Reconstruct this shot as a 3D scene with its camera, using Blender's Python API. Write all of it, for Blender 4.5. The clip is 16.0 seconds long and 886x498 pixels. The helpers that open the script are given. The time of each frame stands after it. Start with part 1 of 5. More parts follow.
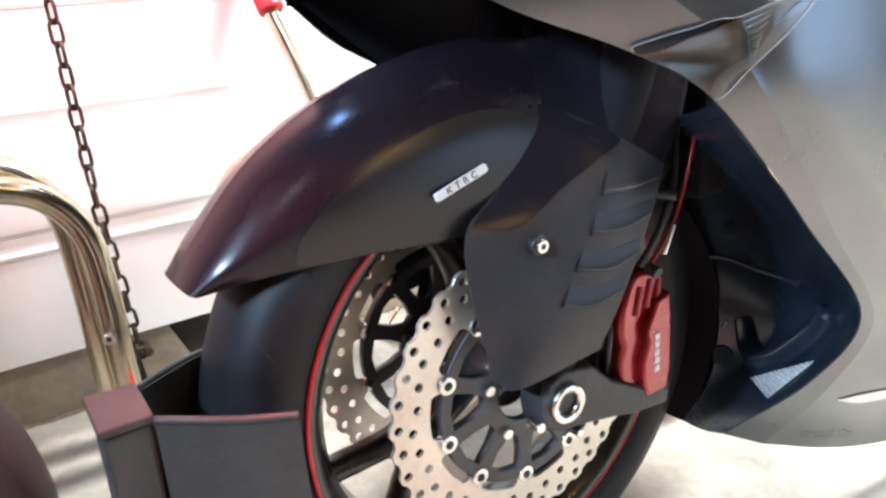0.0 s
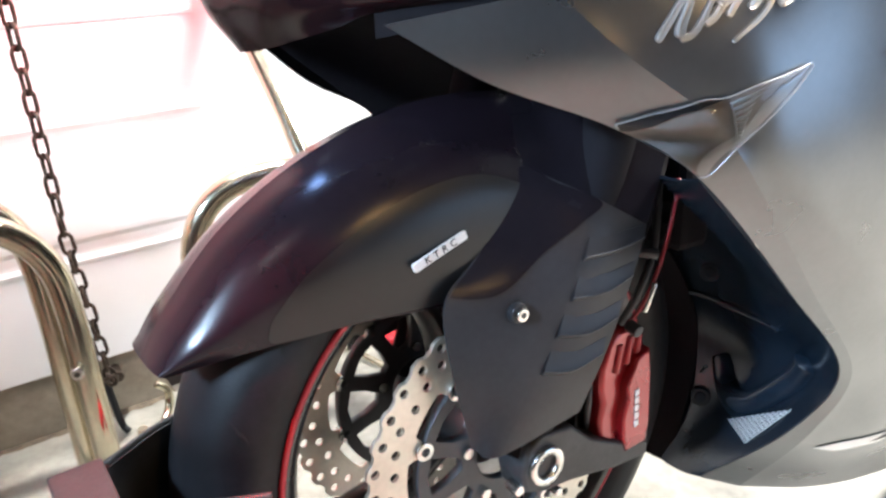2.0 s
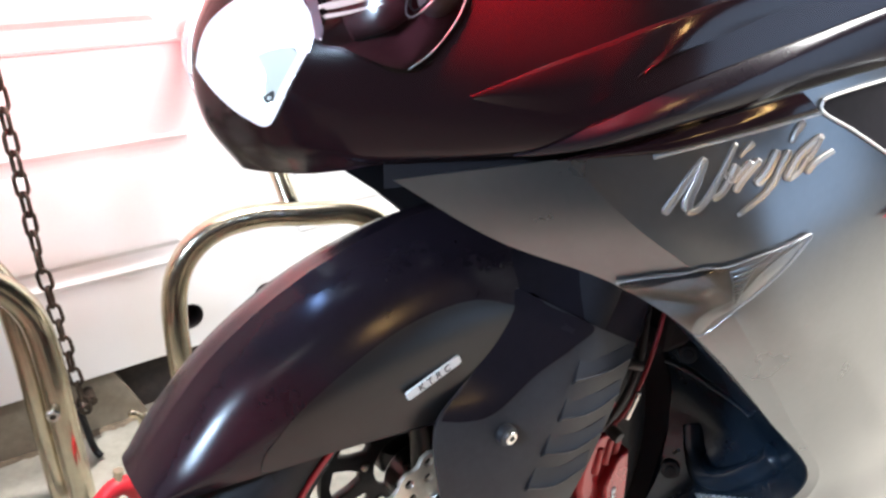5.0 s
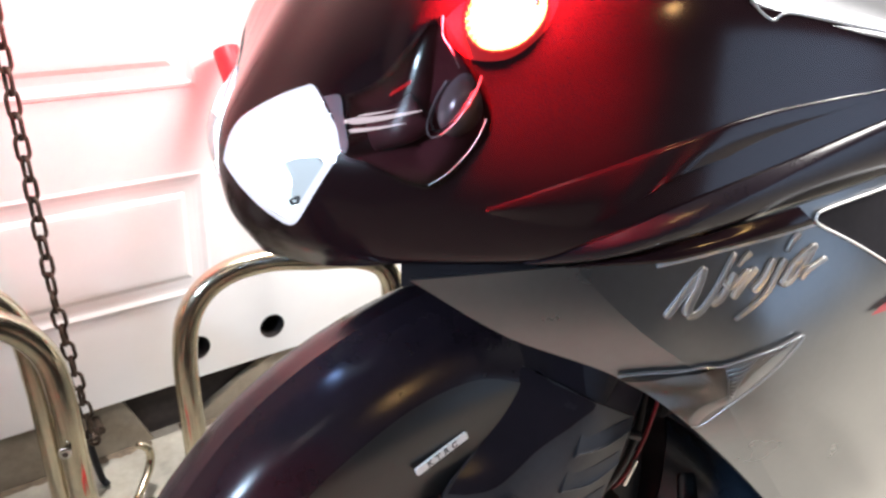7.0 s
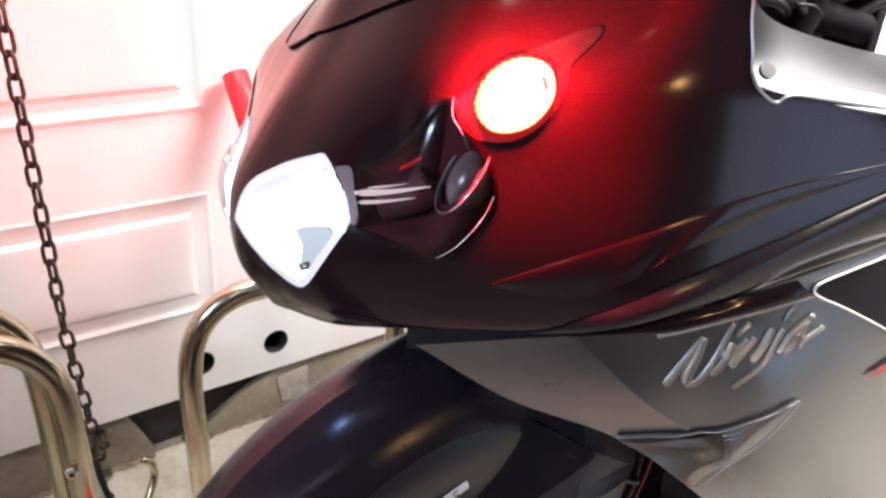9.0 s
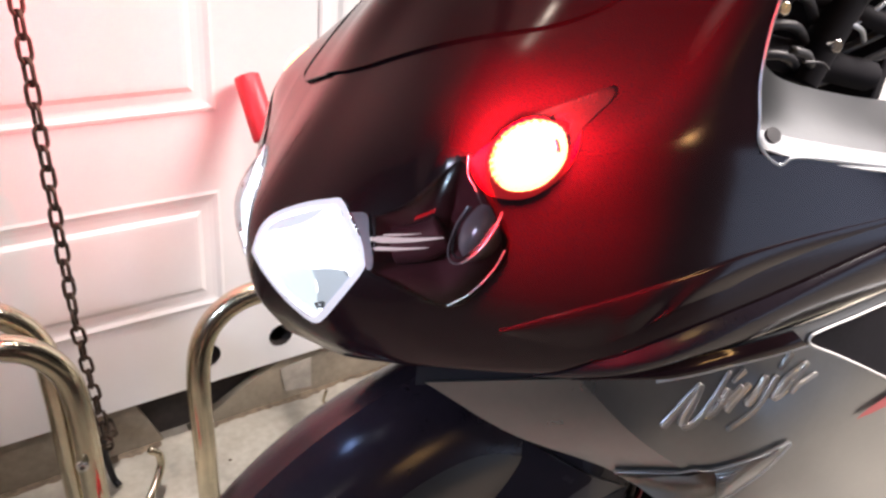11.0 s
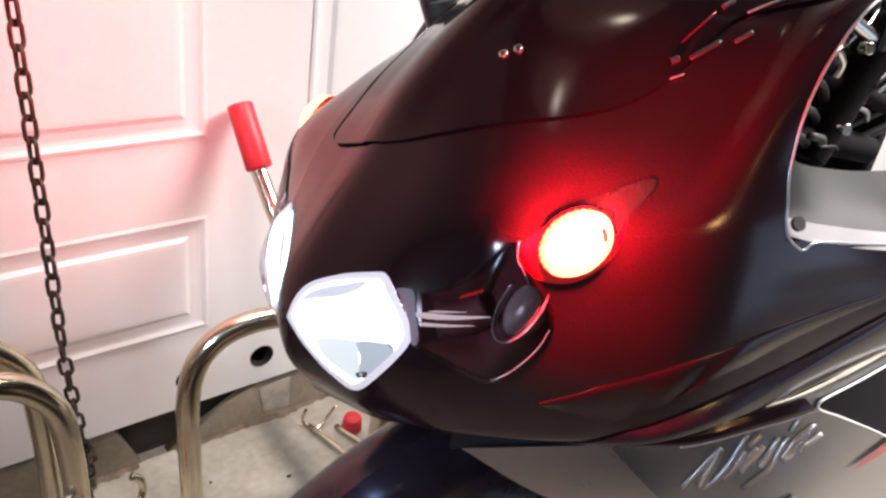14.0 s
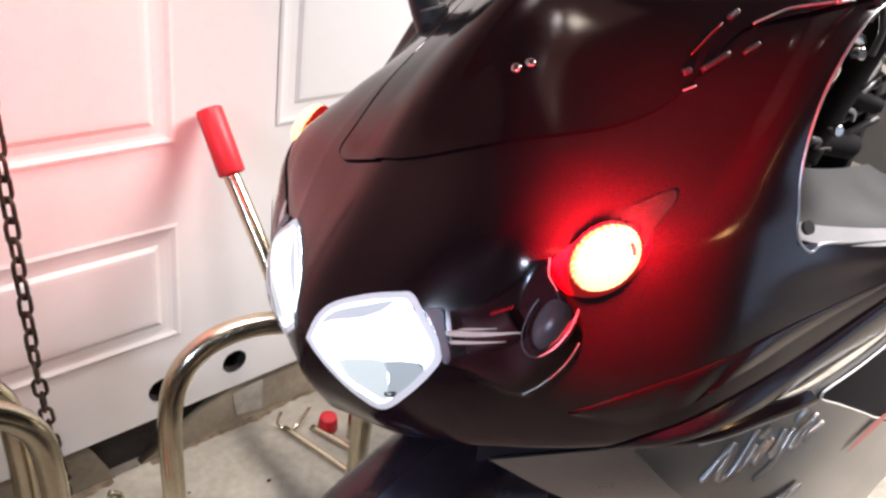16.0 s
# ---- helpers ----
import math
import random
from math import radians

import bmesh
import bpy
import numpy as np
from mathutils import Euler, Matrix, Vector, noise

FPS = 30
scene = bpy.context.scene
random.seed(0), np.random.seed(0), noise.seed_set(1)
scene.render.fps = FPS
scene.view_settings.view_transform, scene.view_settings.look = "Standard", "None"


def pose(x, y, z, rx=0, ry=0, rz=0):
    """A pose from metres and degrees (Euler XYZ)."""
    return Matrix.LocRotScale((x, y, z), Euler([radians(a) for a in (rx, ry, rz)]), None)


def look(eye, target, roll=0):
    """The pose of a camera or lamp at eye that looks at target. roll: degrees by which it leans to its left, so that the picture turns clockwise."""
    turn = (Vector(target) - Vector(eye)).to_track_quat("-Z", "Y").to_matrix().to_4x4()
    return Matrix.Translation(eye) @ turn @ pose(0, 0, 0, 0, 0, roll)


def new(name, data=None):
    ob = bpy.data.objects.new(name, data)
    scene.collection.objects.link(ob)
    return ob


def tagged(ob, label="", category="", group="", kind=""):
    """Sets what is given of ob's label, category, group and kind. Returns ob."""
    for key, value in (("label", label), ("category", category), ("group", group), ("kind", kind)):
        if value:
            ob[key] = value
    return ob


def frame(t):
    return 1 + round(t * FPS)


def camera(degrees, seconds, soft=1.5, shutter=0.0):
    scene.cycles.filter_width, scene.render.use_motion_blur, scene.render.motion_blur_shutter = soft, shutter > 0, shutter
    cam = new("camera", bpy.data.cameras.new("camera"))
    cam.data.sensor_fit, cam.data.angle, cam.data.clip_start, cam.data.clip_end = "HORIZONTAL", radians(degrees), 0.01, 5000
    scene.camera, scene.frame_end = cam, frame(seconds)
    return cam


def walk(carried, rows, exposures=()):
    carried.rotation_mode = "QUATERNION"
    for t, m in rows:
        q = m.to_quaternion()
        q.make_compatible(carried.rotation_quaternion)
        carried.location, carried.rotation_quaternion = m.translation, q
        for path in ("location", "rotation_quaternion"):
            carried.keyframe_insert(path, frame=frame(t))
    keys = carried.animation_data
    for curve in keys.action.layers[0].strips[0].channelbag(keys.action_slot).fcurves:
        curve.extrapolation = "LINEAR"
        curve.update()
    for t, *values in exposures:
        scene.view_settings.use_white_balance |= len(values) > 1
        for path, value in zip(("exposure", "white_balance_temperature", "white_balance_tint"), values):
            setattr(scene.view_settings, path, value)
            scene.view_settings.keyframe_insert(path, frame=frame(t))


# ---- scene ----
cam = camera(60.44, 16.0, soft=2.6)
PATH = [
    (0, (-0.4042, -0.577, 0.7255), (0.6022, 0.9843, -0.0157), -2.63),
    (0.5, (-0.3971, -0.5667, 0.744), (0.6214, 0.9818, -0.0075), -2.44),
    (1, (-0.3896, -0.5602, 0.757), (0.6293, 0.9892, 0.0081), -2.3),
    (1.5, (-0.3862, -0.5551, 0.7714), (0.6366, 0.9927, 0.0243), -1.96),
    (2, (-0.3785, -0.5409, 0.7887), (0.6658, 0.9709, -0.0014), -1.64),
    (2.5, (-0.3728, -0.5304, 0.8051), (0.6962, 0.9369, -0.034), -0.84),
    (3, (-0.3673, -0.52, 0.8272), (0.7141, 0.9235, -0.037), -0.18),
    (3.5, (-0.3631, -0.5125, 0.847), (0.7139, 0.9219, -0.0376), 0.41),
    (4, (-0.3606, -0.5025, 0.8768), (0.7168, 0.9272, -0.0149), 1.07),
    (4.2, (-0.3628, -0.4959, 0.886), (0.7223, 0.9275, -0.0064), 1.62),
    (6.5, (-0.3686, -0.472, 0.9791), (0.7149, 0.9544, 0.0895), 3.25),
    (7, (-0.3755, -0.4661, 0.9982), (0.715, 0.9518, 0.1035), 3.79),
    (7.5, (-0.374, -0.4602, 1.0128), (0.7126, 0.9592, 0.1159), 3.87),
    (8, (-0.3761, -0.4573, 1.0307), (0.7042, 0.964, 0.129), 4.01),
    (8.5, (-0.3727, -0.4533, 1.0429), (0.7084, 0.9641, 0.1362), 4.35),
    (11, (-0.3795, -0.4358, 1.1124), (0.6862, 0.9421, 0.1297), 6.45),
    (11.5, (-0.3842, -0.4281, 1.1267), (0.6805, 0.9451, 0.1363), 6.8),
    (12, (-0.3923, -0.4207, 1.1379), (0.6772, 0.9462, 0.1439), 7.37),
    (12.5, (-0.4027, -0.4124, 1.1471), (0.683, 0.9414, 0.1528), 7.96),
    (13, (-0.411, -0.4007, 1.1564), (0.6865, 0.9351, 0.1508), 8.16),
    (13.5, (-0.4241, -0.3874, 1.1625), (0.7049, 0.9257, 0.1619), 8.77),
    (14, (-0.437, -0.3739, 1.1697), (0.7395, 0.9067, 0.1819), 9.53),
    (14.5, (-0.4498, -0.3586, 1.1731), (0.7655, 0.8859, 0.1861), 9.61),
    (15, (-0.4592, -0.3447, 1.1782), (0.7827, 0.8637, 0.1795), 9.72),
    (15.5, (-0.475, -0.331, 1.183), (0.7888, 0.8518, 0.1811), 9.72),
    (16, (-0.4832, -0.3173, 1.185), (0.8065, 0.8331, 0.1785), 9.98),
]
walk(cam, [(t, look(eye, target, roll)) for t, eye, target, roll in PATH], [(0, 0.67, 6050, 9), (2, 0.65, 6050, 9), (4, 0.49, 6100, 10), (8, -0.09, 6450, 14), (11, -0.30, 6650, 19), (13, -0.42, 6650, 20), (16, -0.56, 6600, 18)])

# ---- light: a closed garage with a cool ceiling lamp, a warm bulb and a window, and the lit headlamps ----
world = bpy.data.worlds.new("world")
scene.world = world
world.use_nodes = True
world.node_tree.nodes["Background"].inputs[0].default_value = (0.62, 0.74, 1.0, 1)
world.node_tree.nodes["Background"].inputs[1].default_value = 0.2
scene.view_settings.exposure = 0.0


def area(name, m, sx, sy, power, colour, spread=180):
    lamp = bpy.data.lights.new(name, "AREA")
    lamp.shape, lamp.size, lamp.size_y, lamp.energy, lamp.color = "RECTANGLE", sx, sy, power, colour
    lamp.spread = radians(spread)
    ob = new(name, lamp)
    ob.matrix_world = m
    return ob


area("unseen_ceiling_light", look((1.7, -0.6, 2.36), (1.7, -0.6, 0)), 1.5, 0.9, 225, (1.0, 0.96, 0.91), spread=150)
# weak fill lamp added out of view to brighten the door
area("unseen_ceiling_light", look((-1.2, -1.2, 2.36), (-1.2, -1.2, 0)), 0.5, 0.3, 1.5, (1.0, 0.97, 0.93))
area("unseen_ceiling_light", look((-0.02, 0.36, 2.36), (-0.02, 0.36, 0)), 0.06, 0.04, 0.3, (1.0, 0.90, 0.74))
# narrow lamp added to brighten the floor without showing in the gloss paint
area("floor_fill_light", look((-0.12, 0.48, 2.36), (-0.12, 0.48, 0)), 0.14, 0.14, 3.0, (1.0, 0.97, 0.92), spread=32)
area("window_daylight", look((2.30, -3.03, 0.80), (2.30, 0.0, 0.80)), 2.2, 1.44, 20, (0.50, 0.71, 1.0))
area("window_daylight", look((-1.77, -0.34, 1.46), (-0.3, -0.1, 0.6)), 0.34, 0.20, 6, (0.60, 0.79, 1.0), spread=60)
bulb = bpy.data.lights.new("bulb_light", "POINT")
bulb.energy, bulb.color, bulb.shadow_soft_size = 9, (1.0, 0.60, 0.22), 0.045
new("bulb_light", bulb).location = (0.10, -1.45, 1.50)
for y in (-0.03, 0.19):
    beam = bpy.data.lights.new("headlamp_beam", "SPOT")
    beam.energy, beam.color, beam.spot_size, beam.spot_blend, beam.shadow_soft_size = 14, (0.78, 0.88, 1.0), radians(46), 0.8, 0.02
    new("headlamp_beam", beam).matrix_world = look((-0.185, y + 0.035, 0.79), (-1.75, y + 0.06, 0.95))
# area lamp added under the nose for the headlamp's blue spot on the mudguard
area("added_headlamp_spill", look((-0.143, 0.026, 0.697), (-0.143, 0.026, 0.0)), 0.016, 0.022, 0.042, (0.30, 0.50, 1.0))
glare = bpy.data.lights.new("signal_light", "POINT")
glare.energy, glare.color, glare.shadow_soft_size = 27.0, (1.0, 0.015, 0.025), 0.010
new("signal_light", glare).location = (-0.0503, -0.0907, 0.9371)
glare = bpy.data.lights.new("signal_light", "SPOT")
glare.energy, glare.color, glare.shadow_soft_size, glare.spot_size, glare.spot_blend = 9.5, (1.0, 0.04, 0.05), 0.02, radians(116), 1.0
new("signal_light", glare).matrix_world = look((-0.105, 0.36, 0.892), (-0.19, 0.72, 0.80))

# ---- materials ----
def nodes(name):
    m = bpy.data.materials.new(name)
    m.use_nodes = True
    return m, m.node_tree.nodes, m.node_tree.links, m.node_tree.nodes["Principled BSDF"]


def mat(name, colour, rough=0.5, metal=0.0, vary=0.12, scale=14.0, bump=0.0, bump_scale=180.0, coat=0.0, coat_rough=0.05, flake=0.0, dirt=None, spec=0.5):
    """A surface with its colour varied at two scales, a rough and fine grain, and a little relief."""
    m, n, l, b = nodes(name)
    co = n.new("ShaderNodeTexCoord")
    big, fine, mix, ramp = n.new("ShaderNodeTexNoise"), n.new("ShaderNodeTexNoise"), n.new("ShaderNodeMix"), n.new("ShaderNodeMapRange")
    for tex, s in ((big, scale), (fine, scale * 11)):
        tex.inputs["Scale"].default_value, tex.inputs["Detail"].default_value = s, 6
        l.new(co.outputs["Object"], tex.inputs["Vector"])
    blend = n.new("ShaderNodeMath")
    blend.operation = "MULTIPLY_ADD"
    blend.inputs[1].default_value = 0.35
    l.new(fine.outputs[0], blend.inputs[0])
    l.new(big.outputs[0], blend.inputs[2])
    l.new(blend.outputs[0], ramp.inputs[0])
    ramp.inputs[1].default_value, ramp.inputs[2].default_value = 0.45, 0.9
    mix.data_type = "RGBA"
    dark = dirt or tuple(c * (1 - 2 * vary) for c in colour)
    light = tuple(min(1, c * (1 + vary)) for c in colour)
    mix.inputs[6].default_value, mix.inputs[7].default_value = (*dark, 1), (*light, 1)
    l.new(ramp.outputs[0], mix.inputs[0])
    l.new(mix.outputs[2], b.inputs["Base Color"])
    rr = n.new("ShaderNodeMapRange")
    rr.inputs[3].default_value, rr.inputs[4].default_value = max(0.02, rough * 0.82), min(1, rough * 1.18)
    l.new(big.outputs[0], rr.inputs[0])
    l.new(rr.outputs[0], b.inputs["Roughness"])
    b.inputs["Metallic"].default_value = metal
    b.inputs["Specular IOR Level"].default_value = spec
    b.inputs["Coat Weight"].default_value, b.inputs["Coat Roughness"].default_value = coat, coat_rough
    if bump:
        grain, bm_ = n.new("ShaderNodeTexNoise"), n.new("ShaderNodeBump")
        grain.inputs["Scale"].default_value, grain.inputs["Detail"].default_value = bump_scale, 5
        bm_.inputs["Strength"].default_value, bm_.inputs["Distance"].default_value = bump, 0.002
        l.new(co.outputs["Object"], grain.inputs["Vector"])
        l.new(grain.outputs[0], bm_.inputs["Height"])
        l.new(bm_.outputs[0], b.inputs["Normal"])
    return m


def glow(name, colour, strength):
    m, n, l, b = nodes(name)
    b.inputs["Base Color"].default_value = (*(c * 0.15 for c in colour), 1)
    b.inputs["Emission Color"].default_value, b.inputs["Emission Strength"].default_value = (*colour, 1), strength
    return m


def glass(name, colour, gloss=0.03):
    """A thin clear sheet: light goes straight through, with a Fresnel gloss on top."""
    m, n, l, b = nodes(name)
    n.remove(b)
    clear, shine, mix, fres = n.new("ShaderNodeBsdfTransparent"), n.new("ShaderNodeBsdfGlossy"), n.new("ShaderNodeMixShader"), n.new("ShaderNodeFresnel")
    clear.inputs[0].default_value, shine.inputs["Roughness"].default_value, fres.inputs[0].default_value = (*colour, 1), gloss, 1.5
    l.new(fres.outputs[0], mix.inputs[0])
    l.new(clear.outputs[0], mix.inputs[1])
    l.new(shine.outputs[0], mix.inputs[2])
    l.new(mix.outputs[0], n["Material Output"].inputs[0])
    return m


HOLE = mat("dark_brown_backing", (0.034, 0.026, 0.024), 0.8, vary=0.3, scale=60)
BLACK = mat("gloss_black_paint", (0.013, 0.009, 0.013), 0.235, vary=0.15, bump=0.004, bump_scale=900, spec=0.32)
FPANEL = mat("satin_black_plastic", (0.010, 0.010, 0.011), 0.33, vary=0.2, bump=0.02, bump_scale=900, spec=0.5)
ARM = mat("dark_satin_plastic", (0.011, 0.009, 0.012), 0.26, vary=0.15, spec=0.14)
COWL = mat("black_cowl_paint", (0.012, 0.0050, 0.0066), 0.16, vary=0.05, scale=6, spec=0.36)
GREY = mat("graphite_metallic_paint", (0.185, 0.193, 0.20), 0.29, metal=0.9, coat=0.0, coat_rough=0.12, vary=0.05, bump=0.012, bump_scale=1500)
PLASTIC = mat("black_moulded_plastic", (0.027, 0.026, 0.029), 0.4, vary=0.2, bump=0.05, bump_scale=900, spec=0.4)
DUCTM = mat("gloss_black_plastic", (0.012, 0.020, 0.032), 0.22, vary=0.2, bump=0.02, spec=0.28)
RUBBER = mat("tyre_rubber", (0.013, 0.013, 0.015), 0.5, vary=0.3, spec=0.22, bump=0.12, bump_scale=500)
RED_LINE = mat("dark_red_brake_hose", (0.22, 0.012, 0.02), 0.4, vary=0.15)
RIM = mat("black_rim_paint", (0.014, 0.014, 0.015), 0.28, coat=0.4)
RED = mat("red_rim_tape", (0.42, 0.022, 0.04), 0.35, vary=0.08)
CALIPER = mat("red_anodised_caliper", (0.28, 0.008, 0.014), 0.28, metal=0.5, coat=0.6, vary=0.12)
DISC = mat("ground_steel_disc", (0.66, 0.62, 0.54), 0.38, metal=0.85, vary=0.1, bump=0.05, bump_scale=700)
CARRIER = mat("dark_grey_carrier", (0.07, 0.07, 0.075), 0.42, metal=0.4, vary=0.15, bump=0.03)
STEEL = mat("bright_steel", (0.78, 0.77, 0.74), 0.22, metal=1.0, vary=0.1)
CASTING = mat("cast_aluminium_grey", (0.06, 0.06, 0.063), 0.5, metal=0.5, vary=0.2, bump=0.1, bump_scale=400)
ZINC = mat("yellow_zinc_plate", (0.66, 0.58, 0.43), 0.2, metal=1.0, vary=0.16, scale=9, dirt=(0.5, 0.46, 0.36))
WHITE = mat("white_door_paint", (0.84, 0.83, 0.815), 0.42, vary=0.02, scale=3, bump=0.02, bump_scale=260)
CONCRETE = mat("concrete_floor", (0.33, 0.305, 0.255), 0.65, vary=0.24, scale=5, bump=0.12, bump_scale=120)
SILLM = mat("dusty_concrete_sill", (0.34, 0.29, 0.22), 0.8, vary=0.2, scale=7, bump=0.2, bump_scale=160)
WALL = mat("painted_plaster", (0.26, 0.25, 0.24), 0.8, vary=0.08, scale=2, bump=0.06)
CHAINM = mat("rusty_chain_steel", (0.09, 0.066, 0.05), 0.5, metal=0.7, vary=0.3, scale=60, bump=0.15)
CHOCKM = mat("black_powder_coat", (0.035, 0.037, 0.037), 0.5, vary=0.25, scale=20, bump=0.12, bump_scale=420)
GRIP = mat("red_rubber_grip", (0.62, 0.02, 0.03), 0.42, vary=0.1, bump=0.06)
LABELW = mat("white_print", (0.8, 0.79, 0.77), 0.4, vary=0.03)
CHROME = mat("chrome_lettering", (0.47, 0.455, 0.43), 0.34, metal=0.9, vary=0.06, scale=60)
REFLECT = mat("lamp_reflector", (0.85, 0.87, 0.9), 0.08, metal=1.0, vary=0.05)
HOUSING = mat("dark_lamp_housing", (0.10, 0.030, 0.037), 0.45, vary=0.15, spec=0.15)
LAMP_BASE = mat("pale_lamp_base", (0.30, 0.28, 0.27), 0.35, vary=0.1, metal=0.3)
LENS = glass("clear_lens", (0.96, 0.97, 0.98))
SMOKE = glass("smoked_lens", (0.80, 0.70, 0.72), 0.16)
HALO = glow("red_signal_bloom", (1.0, 0.006, 0.014), 0.30)
FACET_DARK = glow("dim_facet_glow", (0.60, 0.69, 0.75), 0.95)
FACET_SIDE = glow("side_facet_glow", (0.74, 0.79, 0.88), 1.1)
SCREEN = mat("dark_tinted_screen", (0.010, 0.0042, 0.0055), 0.10, vary=0.05, scale=6, spec=0.36)
BEAM = glow("lit_headlamp", (0.80, 0.90, 1.0), 14.0)
SIGNAL = glow("lit_signal", (1.0, 0.66, 0.30), 3.4)
SIGNAL_MID = glow("lit_signal_ring", (1.0, 0.36, 0.10), 2.6)
SIGNAL_RIM = glow("red_signal_bowl", (1.0, 0.012, 0.02), 0.6)
SIGNAL_SLOT = glow("orange_signal_slot", (0.75, 0.11, 0.01), 0.55)
BOWL = glow("lit_lamp_bowl", (0.86, 0.94, 1.0), 6.0)
EDGE = glow("lit_lamp_edge", (0.82, 0.84, 0.95), 1.15)
STRIP = glow("reflection_glow", (0.95, 0.90, 0.92), 0.9)
DIVIDER = glow("glowing_divider", (0.36, 0.37, 0.48), 0.12)
FACET = glow("facet_glow", (0.82, 0.94, 0.96), 1.2)
SMOKE_GLASS = mat("smoky_projector_glass", (0.50, 0.46, 0.48), 0.24, metal=0.35, vary=0.1)
WING = mat("milky_lens_plastic", (0.016, 0.013, 0.013), 0.22, vary=0.25, scale=60)
SILVER = mat("silver_grey_trim", (0.42, 0.44, 0.46), 0.3, metal=0.6, coat=0.4, vary=0.06)
HOLLOW = mat("dark_tyre_groove", (0.004, 0.004, 0.004), 0.8, vary=0.1)
DARK_WALL = mat("dark_unseen_walls", (0.07, 0.068, 0.066), 0.8, vary=0.1, scale=2, bump=0.06)
# black inner plastic, and flat black for parts that lie in shade
VOID = mat("matt_black_plastic_and_shade", (0.012, 0.011, 0.014), 0.8, vary=0.2, spec=0.15)
LIPM = mat("pale_silver_lip", (0.40, 0.41, 0.43), 0.4, vary=0.06, metal=0.2)
SHELF = mat("silver_shelf", (0.034, 0.037, 0.040), 0.42, vary=0.12, metal=0.5)
DIRT = mat("brown_dirt", (0.16, 0.12, 0.08), 0.9, vary=0.3, scale=50, bump=0.3, bump_scale=300)
PATCH = mat("beige_plaster", (0.44, 0.40, 0.34), 0.8, vary=0.15, scale=30, bump=0.1)

# ---- mesh helpers ----
def obj(name, verts, faces, material, parent=None, label="", smooth=True, thick=0.0, bevel=0.0):
    me = bpy.data.meshes.new(name)
    me.from_pydata([tuple(v) for v in verts], [], [tuple(f) for f in faces])
    me.materials.append(material)
    if smooth:
        for p in me.polygons:
            p.use_smooth = True
    me.validate()
    ob = new(name, me)
    if thick:
        s = ob.modifiers.new("thickness", "SOLIDIFY")
        s.thickness, s.offset = thick, -1
        if smooth:
            e = ob.modifiers.new("crisp_rim", "EDGE_SPLIT")
            e.split_angle = radians(60)
    if bevel:
        b = ob.modifiers.new("edge", "BEVEL")
        b.width, b.segments, b.limit_method = bevel, 2, "ANGLE"
    if parent:
        ob.parent = parent
    if label:
        ob["label"] = label
    return ob


def part(name, bm, material, parent=None, label="", smooth=True, bevel=0.0):
    me = bpy.data.meshes.new(name)
    bmesh.ops.recalc_face_normals(bm, faces=bm.faces)
    bm.to_mesh(me)
    bm.free()
    me.materials.append(material)
    for p in me.polygons:
        p.use_smooth = smooth
    ob = new(name, me)
    if bevel:
        b = ob.modifiers.new("edge", "BEVEL")
        b.width, b.segments, b.limit_method = bevel, 2, "ANGLE"
    if parent:
        ob.parent = parent
    if label:
        ob["label"] = label
    return ob


def empty(name, m=None, **tags):
    ob = new(name)
    ob.empty_display_size = 0.05
    if m is not None:
        ob.matrix_world = m
    return tagged(ob, **tags)


def add_box(bm, centre, size, turn=None):
    m = Matrix.Translation(centre) @ (turn or Matrix()) @ Matrix.Diagonal((*size, 1))
    bmesh.ops.create_cube(bm, size=1, matrix=m)


def add_cyl(bm, a, b, r, r2=None, seg=24, caps=True):
    a, b = Vector(a), Vector(b)
    q = (b - a).to_track_quat("Z", "Y").to_matrix().to_4x4()
    bmesh.ops.create_cone(bm, cap_ends=caps, segments=seg, radius1=r, radius2=r if r2 is None else r2, depth=(b - a).length, matrix=Matrix.Translation((a + b) / 2) @ q)


def box(name, centre, size, material, parent=None, label="", bevel=0.003, turn=None):
    bm = bmesh.new()
    add_box(bm, centre, size, turn)
    return part(name, bm, material, parent, label, smooth=False, bevel=bevel)


def cyl(name, a, b, r, material, parent=None, label="", r2=None, seg=24, bevel=0.0):
    bm = bmesh.new()
    add_cyl(bm, a, b, r, r2, seg)
    ob = part(name, bm, material, parent, label, bevel=bevel)
    ob.data.set_sharp_from_angle(angle=radians(40))
    return ob


def spline(pts, n):
    """A smooth line through the points, n steps."""
    p = np.array(pts, float)
    return np.array([crom(p, s) for s in np.linspace(0, len(p) - 1, n)])


def crom(p, s):
    """Catmull-Rom through the rows of p, at s of 0 to len - 1."""
    n = len(p)
    i = min(int(s), n - 2)
    f = s - i
    a, b = p[i], p[i + 1]
    ta = (b - p[i - 1]) / 2 if i > 0 else (b - a)
    tb = (p[i + 2] - a) / 2 if i + 2 < n else (b - a)
    return a * (2 * f**3 - 3 * f**2 + 1) + b * (3 * f**2 - 2 * f**3) + ta * (f**3 - 2 * f**2 + f) + tb * (f**3 - f**2)


